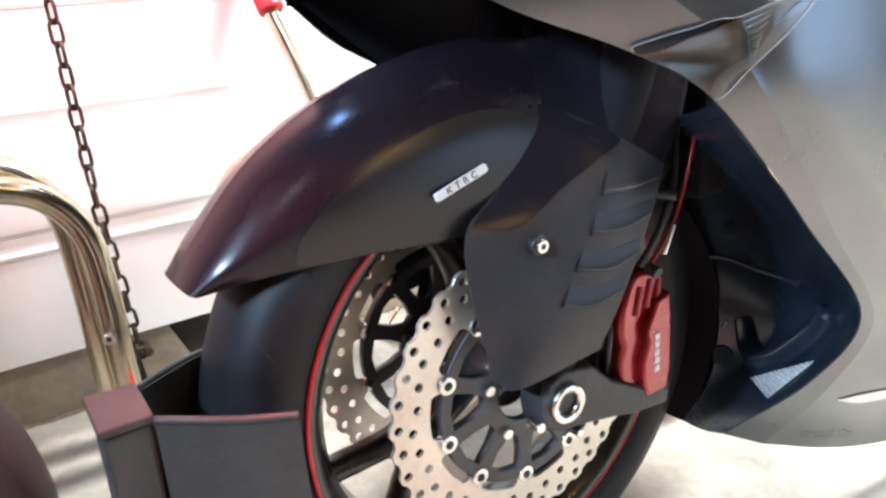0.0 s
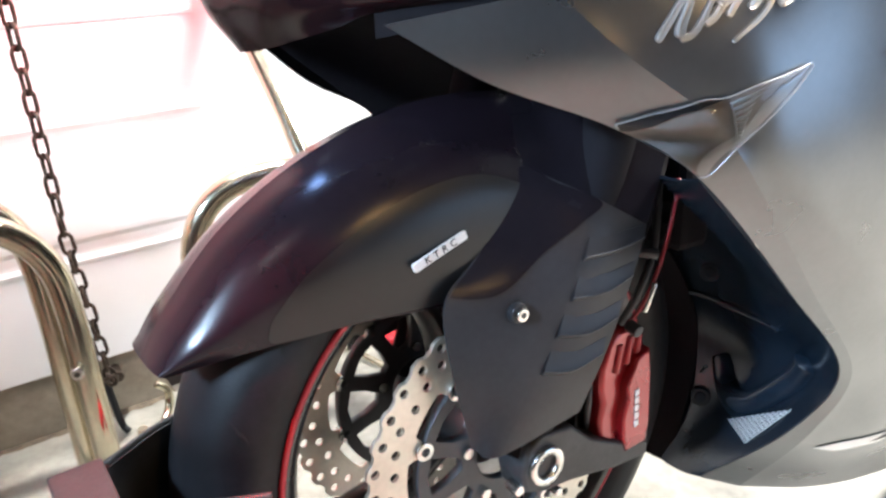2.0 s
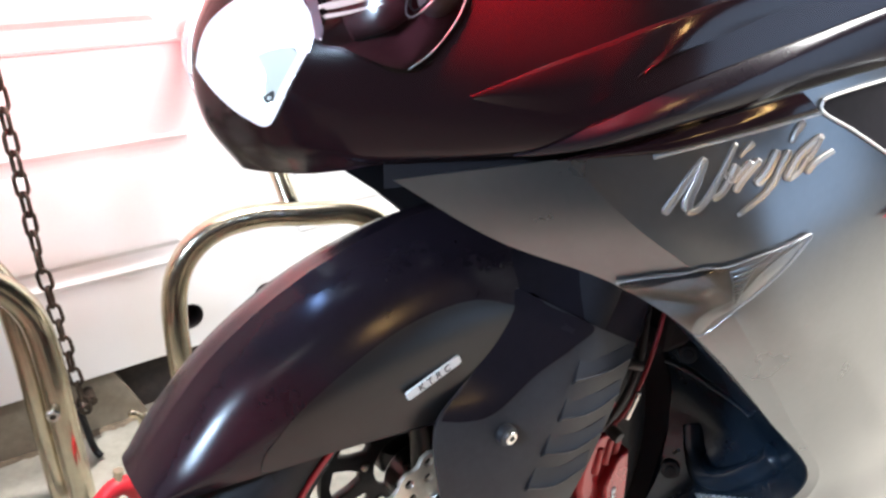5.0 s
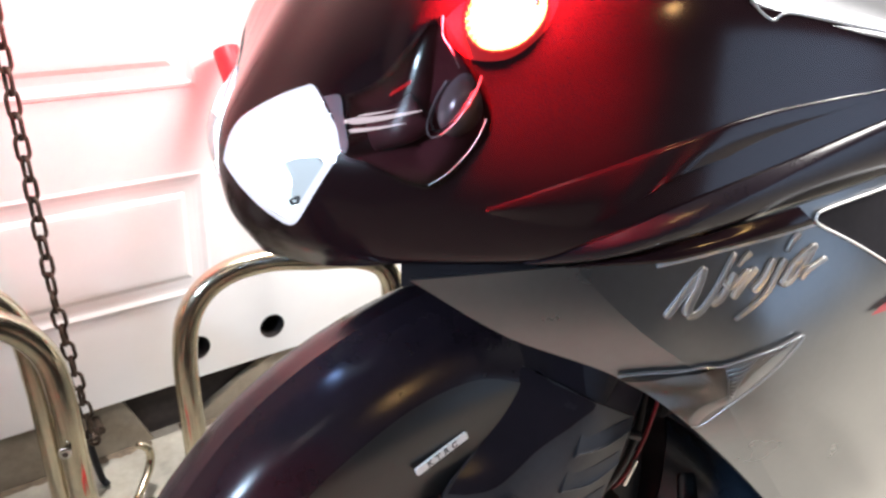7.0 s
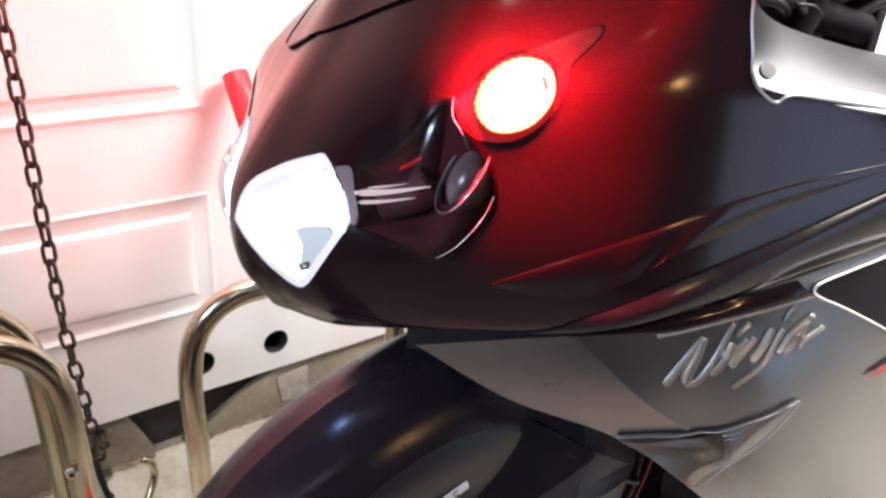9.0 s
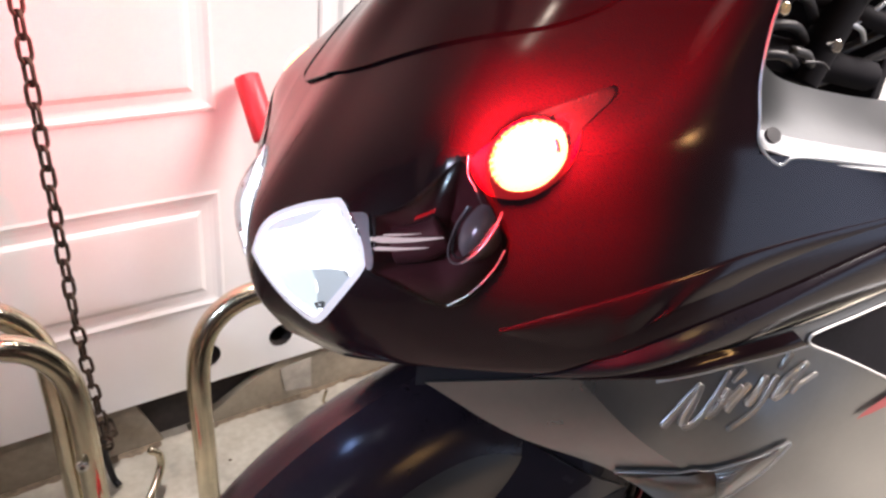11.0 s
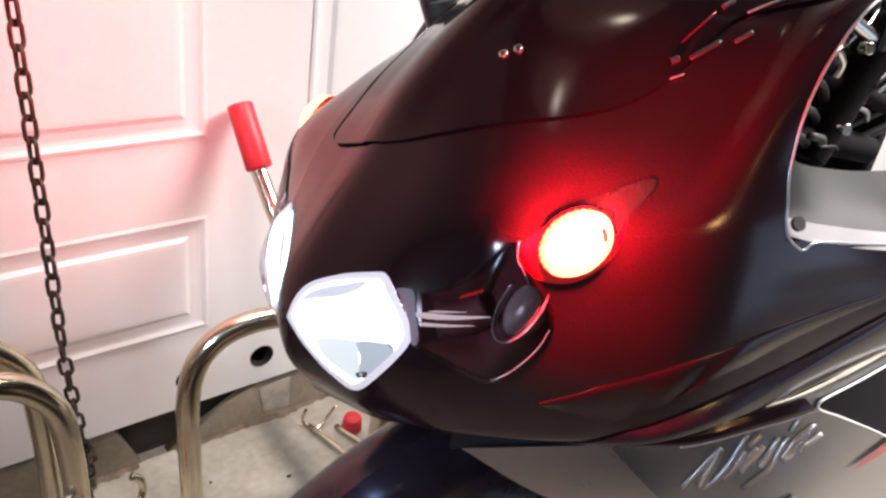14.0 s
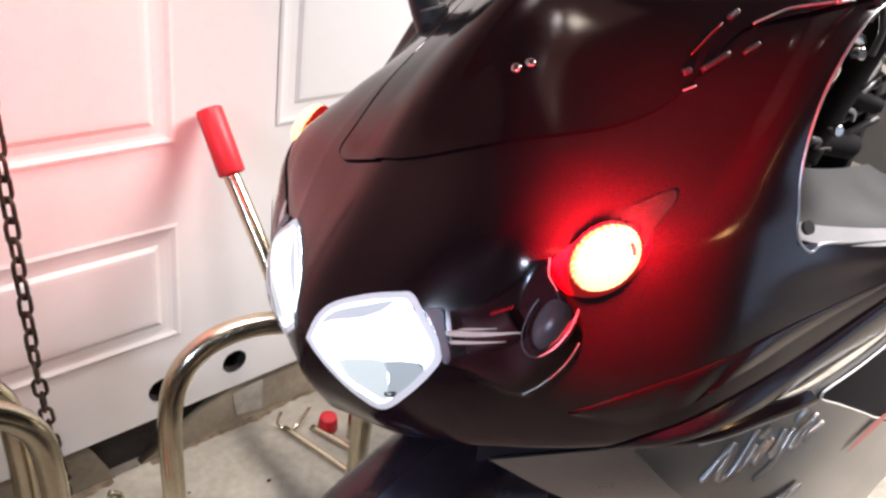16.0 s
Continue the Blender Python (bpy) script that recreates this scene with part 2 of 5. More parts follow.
def tube(name, pts, r, material, parent=None, label="", n=60, seg=16, taper=0.0):
    """A bent tube along a smooth line."""
    line = spline(pts, n)
    verts, faces = [], []
    up = Vector((0.3, 0.9, 0.2))
    for i, p in enumerate(line):
        d = Vector(line[min(i + 1, n - 1)] - line[max(i - 1, 0)]).normalized()
        x = (up - up.dot(d) * d).normalized()
        y = d.cross(x)
        up = x
        f = i / (n - 1)
        rr = r * (1 - taper + taper * min(1.0, 3.2 * f + 0.3) * (1 - f) ** 0.8)
        for k in range(seg):
            a = 2 * math.pi * k / seg
            verts.append(Vector(p) + (x * math.cos(a) + y * math.sin(a)) * rr)
    for i in range(n - 1):
        for k in range(seg):
            faces.append((i * seg + k, i * seg + (k + 1) % seg, (i + 1) * seg + (k + 1) % seg, (i + 1) * seg + k))
    faces += [tuple(range(seg - 1, -1, -1)), tuple((n - 1) * seg + k for k in range(seg))]
    return obj(name, verts, faces, material, parent, label)


def revolve(name, profile, material, parent=None, label="", seg=96, centre=(0, 0, 0), closed=True):
    """Turns a profile of (radius, y) about the y axis."""
    verts, faces, n = [], [], len(profile)
    for i in range(seg):
        a = 2 * math.pi * i / seg
        verts += [(centre[0] + r * math.cos(a), centre[1] + y, centre[2] + r * math.sin(a)) for r, y in profile]
    for i in range(seg):
        for k in range(n if closed else n - 1):
            a, b = i * n + k, i * n + (k + 1) % n
            c, d = ((i + 1) % seg) * n + (k + 1) % n, ((i + 1) % seg) * n + k
            faces.append((a, b, c, d))
    return obj(name, verts, faces, material, parent, label)


def cut_plate(name, loops, thick, m, material, parent=None, label="", bevel=0.0006):
    """A flat plate in the xy plane from an outline and holes, put in place by m."""
    cu = bpy.data.curves.new(name, "CURVE")
    cu.dimensions, cu.fill_mode, cu.extrude, cu.bevel_depth, cu.bevel_resolution = "2D", "BOTH", thick / 2, bevel, 1
    for loop in loops:
        s = cu.splines.new("POLY")
        s.points.add(len(loop) - 1)
        for q, p in zip(s.points, loop):
            q.co = (p[0], p[1], 0, 1)
        s.use_cyclic_u = True
    tmp = bpy.data.objects.new(name, cu)
    me = bpy.data.meshes.new_from_object(tmp)
    bpy.data.objects.remove(tmp)
    bpy.data.curves.remove(cu)
    bm = bmesh.new()
    bm.from_mesh(me)
    bmesh.ops.remove_doubles(bm, verts=bm.verts, dist=1e-6)
    bm.to_mesh(me)
    bm.free()
    me.transform(m)
    me.materials.clear()
    me.materials.append(material)
    ob = new(name, me)
    if parent:
        ob.parent = parent
    if label:
        ob["label"] = label
    return ob


def ring_pts(r, n, cx=0.0, cy=0.0, start=0.0):
    return [(cx + r * math.cos(start + 2 * math.pi * i / n), cy + r * math.sin(start + 2 * math.pi * i / n)) for i in range(n)]


def inside(poly, x, y):
    hit = False
    for (x1, y1), (x2, y2) in zip(poly, [*poly[1:], poly[0]]):
        if (y1 > y) != (y2 > y) and x < (x2 - x1) * (y - y1) / (y2 - y1) + x1:
            hit = not hit
    return hit


MID, ACROSS = np.array((-0.21, 0.08, 0.9)), np.array((0.0850, 0.9925, -0.0876))


def flip_side(p):
    """The mirror image of a place across the body's middle plane."""
    p = np.array(p, float)
    return p - 2 * ((p - MID) @ ACROSS) * ACROSS


class Sheet:
    """A smooth sheet through a net of points; (u, v) runs along the columns and rows of the net, with u = 0 in the column start."""

    def __init__(self, net, crease=0, start=0):
        self.net, self.crease, self.start = np.array(net, float), crease, start
        self.cols = self.net.transpose(1, 0, 2)
        self.nv, self.nu = len(net) - 1, len(net[0]) - 1 - start

    def column(self, u):
        """The net's points at u, row by row; a crease breaks the rows into two smooth lines."""
        u, c = u + self.start, self.crease
        if not c:
            return crom(self.cols, u)
        return crom(self.cols[:c + 1], u) if u <= c else crom(self.cols[c:], u - c)

    def at(self, u, v):
        return crom(self.column(u), v)

    def normal(self, u, v, e=0.01):
        a, b = min(u + e, self.nu), min(v + e, self.nv)
        n = np.cross(self.at(a, v) - self.at(max(u - e, -self.start), v), self.at(u, b) - self.at(u, max(v - e, 0)))
        n = n / (np.linalg.norm(n) + 1e-9)
        return n if n @ self.at(u, v) > n @ np.array((0.3, 0.0, 0.65)) else -n

    def skin(self, name, material, parent, label="", u=(0, None), v=(0, None), res=14, holes=(), thick=0.0025, mirror=False, turn=flip_side):
        u1, v1 = u[1] or self.nu, v[1] or self.nv
        nu, nv = max(2, round((u1 - u[0]) * res)), max(2, round((v1 - v[0]) * res))
        us, vs = np.linspace(u[0], u1, nu + 1), np.linspace(v[0], v1, nv + 1)
        verts = []
        columns = np.array([self.column(a) for a in us]).transpose(1, 0, 2)
        for j in vs:
            verts.extend(crom(columns, j))
        flip = self.normal(0.5 * (u[0] + u1), 0.5 * (v[0] + v1)) @ np.cross(verts[(nv // 2) * (nu + 1) + nu // 2 + 1] - verts[(nv // 2) * (nu + 1) + nu // 2], verts[(nv // 2 + 1) * (nu + 1) + nu // 2] - verts[(nv // 2) * (nu + 1) + nu // 2]) < 0
        faces = []
        holes = [(np.min(h, axis=0), np.max(h, axis=0), [tuple(q) for q in h]) for h in holes]
        for j in range(nv):
            for i in range(nu):
                cu, cv = (us[i] + us[i + 1]) / 2, (vs[j] + vs[j + 1]) / 2
                if any(a[0] < cu < b[0] and a[1] < cv < b[1] and inside(h, cu, cv) for a, b, h in holes):
                    continue
                f = (j * (nu + 1) + i, j * (nu + 1) + i + 1, (j + 1) * (nu + 1) + i + 1, (j + 1) * (nu + 1) + i)
                faces.append(f[::-1] if flip != mirror else f)
        if mirror:
            verts = [turn(p) for p in verts]
        ob = obj(name, verts, faces, material, parent, label, thick=thick)
        if self.crease:
            ob.data.set_sharp_from_angle(angle=radians(9))
        return ob

    def patch(self, name, outline, material, parent, label="", lift=0.002, dome=0.0, rings=7, n=56, thick=0.0, mirror=False, inner=0.0, outer=1.0, turn=flip_side):
        """A piece that lies on the sheet inside the outline; inner above 0 leaves a band."""
        loop = spline([*outline, outline[0]], n + 1)[:-1]
        c = loop.mean(axis=0)
        own = mirror and self.start > 0
        verts, faces = [], []
        for k in range(rings + 1):
            f = inner + (outer - inner) * k / rings
            for q in loop:
                a, b = c + (q - c) * f
                a, b = min(max(-a if own else a, -self.start), self.nu), min(max(b, 0), self.nv)
                p = self.at(a, b) + self.normal(a, b) * (lift + dome * max(0.0, 1 - f * f))
                verts.append(turn(p) if mirror and not own else p)
        for k in range(rings):
            for i in range(n):
                f = (k * n + i, k * n + (i + 1) % n, (k + 1) * n + (i + 1) % n, (k + 1) * n + i)
                faces.append(f)
        mid = len(faces) // 2
        p0, p1, p2 = (np.array(verts[q]) for q in faces[mid][:3])
        want = self.normal(*np.clip(c * (-1, 1) if own else c, (-self.start, 0), (self.nu, self.nv)))
        if mirror and not own:
            want = turn(want) - turn((0, 0, 0))
        if np.cross(p1 - p0, p2 - p0) @ want < 0:
            faces = [f[::-1] for f in faces]
        return obj(name, verts, faces, material, parent, label, thick=thick)

# ---- the bodywork's sheets, in the motorcycle's own axes: x to the rear, y to its right, z up ----
NOSE_NET = (
    ((-0.178, 0.08, 0.685), (-0.173, 0.03, 0.690), (-0.163, -0.02, 0.700), (-0.146, -0.055, 0.710), (-0.127, -0.09, 0.722), (-0.046, -0.17, 0.741), (0.05, -0.22, 0.765), (0.35, -0.27, 0.815)),
    ((-0.205, 0.08, 0.728), (-0.199, 0.03, 0.728), (-0.187, -0.018, 0.729), (-0.166, -0.06, 0.731), (-0.137, -0.1, 0.735), (-0.055, -0.172, 0.752), (0.045, -0.222, 0.785), (0.35, -0.275, 0.845)),
    ((-0.208, 0.08, 0.785), (-0.206, 0.03, 0.785), (-0.198, -0.02, 0.786), (-0.174, -0.065, 0.787), (-0.138, -0.107, 0.79), (-0.06, -0.168, 0.8), (0.05, -0.22, 0.825), (0.35, -0.275, 0.87)),
    ((-0.180, 0.08, 0.842), (-0.179, 0.03, 0.842), (-0.172, -0.02, 0.842), (-0.153, -0.065, 0.842), (-0.131, -0.105, 0.845), (-0.06, -0.158, 0.86), (0.05, -0.214, 0.875), (0.35, -0.27, 0.88)),
    ((-0.134, 0.08, 0.912), (-0.136, 0.03, 0.911), (-0.137, -0.02, 0.909), (-0.132, -0.065, 0.907), (-0.12, -0.1, 0.905), (-0.065, -0.145, 0.915), (0.055, -0.208, 0.922), (0.35, -0.265, 0.89)),
    ((-0.098, 0.08, 0.968), (-0.095, 0.035, 0.966), (-0.09, -0.015, 0.963), (-0.08, -0.065, 0.957), (-0.06, -0.105, 0.95), (-0.01, -0.15, 0.955), (0.058, -0.19, 0.976), (0.3, -0.236, 0.962)),
    ((-0.048, 0.08, 1.022), (-0.043, 0.04, 1.019), (-0.035, -0.005, 1.012), (-0.021, -0.055, 1.003), (-0.001, -0.097, 0.997), (0.036, -0.143, 1.004), (0.075, -0.18, 1.035), (0.26, -0.226, 1.04)),
    ((0.032, 0.08, 1.088), (0.038, 0.04, 1.085), (0.047, 0, 1.079), (0.058, -0.05, 1.072), (0.071, -0.088, 1.068), (0.092, -0.135, 1.074), (0.12, -0.178, 1.092), (0.24, -0.22, 1.1)),
    ((0.205, 0.08, 1.19), (0.204, 0.04, 1.187), (0.203, 0, 1.18), (0.201, -0.05, 1.165), (0.2, -0.085, 1.15), (0.2, -0.13, 1.135), (0.2, -0.18, 1.12), (0.26, -0.22, 1.115)),
)
SIDE_NET = (
    ((-0.132, -0.097, 0.712), (-0.04, -0.172, 0.735), (0.05, -0.222, 0.765), (0.20, -0.262, 0.80), (0.75, -0.28, 0.85)),
    ((-0.07, -0.142, 0.67), (0.0, -0.208, 0.69), (0.10, -0.255, 0.71), (0.28, -0.28, 0.72), (0.75, -0.29, 0.73)),
    ((0.009, -0.190, 0.636), (0.06, -0.240, 0.642), (0.125, -0.268, 0.65), (0.30, -0.286, 0.65), (0.75, -0.30, 0.64)),
    ((0.061, -0.235, 0.596), (0.10, -0.256, 0.592), (0.17, -0.273, 0.58), (0.32, -0.286, 0.57), (0.75, -0.30, 0.55)),
    ((0.195, -0.242, 0.475), (0.214, -0.254, 0.473), (0.30, -0.275, 0.46), (0.42, -0.285, 0.45), (0.75, -0.29, 0.42)),
    ((0.313, -0.243, 0.357), (0.326, -0.249, 0.354), (0.40, -0.260, 0.34), (0.50, -0.265, 0.33), (0.75, -0.27, 0.30)),
    ((0.312, -0.198, 0.262), (0.328, -0.211, 0.256), (0.42, -0.240, 0.232), (0.52, -0.25, 0.215), (0.75, -0.25, 0.17)),
    ((0.292, -0.11, 0.162), (0.34, -0.135, 0.143), (0.44, -0.165, 0.116), (0.55, -0.185, 0.096), (0.78, -0.195, 0.055)),
)


def whole(net):
    """Both halves of the nose: the middle column on the mirror plane, the right half as the left one's image."""
    rows = []
    for row, swell in zip(np.array(net), (0.0, 0.002, 0.008, 0.014, 0.014, 0.007, 0.002, 0.0, 0.0)):
        row[0] = (row[0] + flip_side(row[0])) / 2
        right = [flip_side(p) + np.array((-0.20, 1.10, -0.36)) * swell * share for p, share in zip(row[1:], (0.0, 0.1, 1.0, 1.1, 0.8, 0.4, 0.0))]
        rows.append([*right[::-1], *row])
    return rows


NOSE_S, SIDE_S = Sheet(whole(NOSE_NET), crease=5, start=7), Sheet(SIDE_NET, crease=1)

# ---- the garage ----
def plain(name, centre, size, material, label):
    ob = box(name, centre, size, material, bevel=0)
    return tagged(ob, label=label, category="wall" if "wall" in name else name, kind="structure")


plain("floor", (0.8, -0.9, -0.05), (5.2, 4.6, 0.1), CONCRETE, "pale dusty concrete garage floor")
# unseen ceiling and three walls, toned dark so the gloss paint reflects little
plain("ceiling", (0.8, -0.9, 2.45), (5.2, 4.6, 0.1), DARK_WALL, "unseen garage ceiling, dark to keep reflections low")
plain("wall_west", (-1.85, -0.9, 1.2), (0.1, 4.6, 2.4), DARK_WALL, "unseen garage wall, dark to keep reflections low")
plain("wall_east", (3.45, -0.9, 1.2), (0.1, 4.6, 2.4), DARK_WALL, "unseen garage wall, dark to keep reflections low")
plain("wall_south", (0.8, -3.15, 1.2), (5.2, 0.1, 2.4), DARK_WALL, "unseen garage wall, dark to keep reflections low")
plain("wall_north", (0.8, 1.35, 1.2), (5.2, 0.1, 2.4), WALL, "plain pale garage wall behind the door")
sill = empty("sill", label="dusty brown concrete sill with a dark gap under the door", category="sill", kind="structure")
box("sill_block", (0.8, 1.02, 0.055), (5.2, 0.29, 0.11), SILLM, sill, bevel=0.006)
box("dark_back", (0.0, 0.766, 0.055), (0.5, 0.02, 0.112), HOLE, sill, "dark brown board at the back of the gap", bevel=0)
# the face boards leave a slanted gap with the dark brown board behind
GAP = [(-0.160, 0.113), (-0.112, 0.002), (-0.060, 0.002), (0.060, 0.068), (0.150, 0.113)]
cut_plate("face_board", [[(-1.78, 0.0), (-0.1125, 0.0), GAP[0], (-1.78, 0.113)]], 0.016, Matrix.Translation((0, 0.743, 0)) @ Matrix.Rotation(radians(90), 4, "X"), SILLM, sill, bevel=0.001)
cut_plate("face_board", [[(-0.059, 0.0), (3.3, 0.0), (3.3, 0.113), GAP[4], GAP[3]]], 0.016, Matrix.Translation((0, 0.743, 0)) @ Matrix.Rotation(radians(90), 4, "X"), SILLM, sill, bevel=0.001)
cut_plate("pale_patch", [[(0.145, 0.021), (0.206, 0.010), (0.204, 0.090), (0.134, 0.084)]], 0.002, Matrix.Translation((0, 0.7335, 0)) @ Matrix.Rotation(radians(90), 4, "X"), PATCH, sill, "pale plaster patch", bevel=0.0003)

# the panelled door: a slab with raised panels sunk into frames, and two round holes low down
DOOR_Y, DOOR_Z0 = 0.72, 0.117
door = empty("door", label="white panelled door with two round holes near its foot", category="door", kind="structure")
DOOR_HOLES = [(-0.018, 0.181), (0.131, 0.181)]
m_door = Matrix.Translation((0, DOOR_Y + 0.02, 0)) @ Matrix.Rotation(radians(90), 4, "X")
cut_plate("slab", [[(-1.78, DOOR_Z0), (3.3, DOOR_Z0), (3.3, 2.35), (-1.78, 2.35)]] + [ring_pts(0.0258, 28, x, z) for x, z in DOOR_HOLES], 0.036, m_door, WHITE, door, bevel=0.001)
# shade inside each hole is put in as a dark brown lining and disc
for x, z in DOOR_HOLES:
    bm = bmesh.new()
    add_cyl(bm, (x, DOOR_Y - 0.0002, z), (x, DOOR_Y + 0.045, z), 0.0243, seg=28, caps=False)
    part("hole_lining", bm, HOLE, door)
    cyl("hole_back", (x, DOOR_Y + 0.060, z), (x, DOOR_Y + 0.066, z), 0.05, HOLE, door, "dark brown disc added for the shade in the hole", seg=28)


def raised_panel(x0, x1, z0, z1):
    """A moulded frame line, a sunk bevel and a raised field."""
    steps = ((0.0, 0.0), (0.006, -0.0012), (0.014, 0.0008), (0.032, 0.0024), (0.043, -0.0018), (0.050, -0.0022))
    verts, faces = [], []
    for d, h in steps:
        verts += [(x, DOOR_Y + h - 0.0005, z) for x, z in ((x0 + d, z0 + d), (x1 - d, z0 + d), (x1 - d, z1 - d), (x0 + d, z1 - d))]
    for k in range(len(steps) - 1):
        for i in range(4):
            faces.append((4 * k + i, 4 * k + (i + 1) % 4, 4 * k + 4 + (i + 1) % 4, 4 * k + 4 + i))
    n = 4 * (len(steps) - 1)
    faces.append((n, n + 1, n + 2, n + 3))
    obj("panel", verts, faces, WHITE, door, smooth=False)


for x0, x1 in ((-1.3, -0.72), (-0.54, 0.022), (0.203, 0.78), (0.96, 1.6)):
    raised_panel(x0, x1, 0.295, 0.526)
    raised_panel(x0, x1, 0.667, 1.02)
    raised_panel(x0, x1, 1.16, 1.52)

# housings for the unseen ceiling lamps over the place, the added ones too
for x, y, wide, deep in ((-1.2, -1.2, 0.6, 0.4), (1.7, -0.6, 1.56, 0.96), (-0.02, 0.36, 0.10, 0.06), (0.02, 0.46, 0.34, 0.34)):
    lamp = empty("ceiling_light", Matrix.Translation((x, y, 2.4)), label="white housing of an unseen ceiling lamp", category="light", group="ceiling lights")
    box("housing", (0, 0, -0.014), (wide, deep, 0.028), WHITE, lamp)
bulb_thing = empty("hanging_bulb", Matrix.Translation((0.10, -1.45, 2.4)), label="warm bulb hanging from the ceiling", category="bulb")
cyl("cord", (0, 0, 0), (0, 0, -0.80), 0.004, PLASTIC, bulb_thing, seg=8)
cyl("socket", (0, 0, -0.80), (0, 0, -0.845), 0.014, PLASTIC, bulb_thing, seg=16)

# ---- the motorcycle ----
ROOT = Matrix.Rotation(radians(3.2), 4, "Y") @ Matrix.Rotation(radians(-3.0), 4, "X")
bike = empty("motorcycle", ROOT, label="black and graphite sport motorcycle with lit lamps", category="motorcycle")
AXLE = (0.0, 0.0, 0.306)


def group(name, label=""):
    ob = new(name)
    ob.parent = bike
    ob.empty_display_size = 0.03
    if label:
        ob["label"] = label
    return ob


# front wheel
wheel = group("front_wheel", "black three-spoke wheel with a red rim line")
tp = [(0.226, -0.052), (0.236, -0.060), (0.256, -0.063), (0.275, -0.058), (0.289, -0.043), (0.297, -0.022), (0.300, 0.0)]
tp += [(r, -y) for r, y in tp[-2::-1]]
revolve("tyre", tp + [(0.222, 0.05), (0.222, -0.05)], RUBBER, wheel, "worn black road tyre", centre=AXLE, seg=128)
rp = [(0.2275, -0.047), (0.2275, -0.0545), (0.222, -0.056), (0.214, -0.052), (0.208, -0.044), (0.199, -0.03), (0.193, 0.0)]
rp += [(r, -y) for r, y in rp[-2::-1]]
revolve("rim", rp + [(0.21, 0.02), (0.21, -0.02)], RIM, wheel, centre=AXLE, seg=128)
for s in (-1, 1):
    revolve("rim_line", [(0.2225, s * 0.0564), (0.2275, s * 0.0553), (0.2275, s * 0.0537), (0.2225, s * 0.0545)], RED, wheel, "red tape line round the rim edge", centre=AXLE, seg=128)
TREAD = spline(tp[2:7], 40)


def groove(a, s0, s1, lean):
    """A thin dark sipe cut across the tread, from profile step s0 to s1."""
    verts, faces, k = [], [], 9
    for i in range(k):
        f = i / (k - 1)
        r, y = TREAD[int(s0 + (s1 - s0) * f)]
        w = 0.0016 * math.sin(math.pi * (0.12 + 0.76 * f))
        for sgn in (-1, 1):
            t = a + lean * f + sgn * w / r
            verts.append(((r + 0.0004) * math.cos(t), y - 0.0004, 0.306 + (r + 0.0004) * math.sin(t)))
    for i in range(k - 1):
        faces.append((2 * i, 2 * i + 1, 2 * i + 3, 2 * i + 2))
    obj("tread_groove", verts, faces, HOLLOW, wheel)


for k in range(22):
    a = radians(100 + k * 8.2)
    if k % 2:
        groove(a + 0.05, 4, 14, -0.05)
cyl("hub", (0, -0.055, 0.306), (0, 0.055, 0.306), 0.034, RIM, wheel, bevel=0.003)


def spoke(a):
    """A spoke that forks into two arms towards the rim."""
    pts = []
    for side in (-1, 1):
        root, mid, tip = (0.03, side * 0.012), (0.115, side * 0.016), (0.2, side * 0.062)
        pts.append([(r * math.cos(a) - t * math.sin(a), 0.0, 0.306 + r * math.sin(a) + t * math.cos(a)) for r, t in (root, mid, tip)])
    for p in pts:
        ob = tube("spoke", p, 0.013, RIM, wheel, n=14, seg=10)
        ob.data.transform(Matrix.Diagonal((1, 1.35, 1, 1)))


for k in range(3):
    spoke(radians(97 + 120 * k))


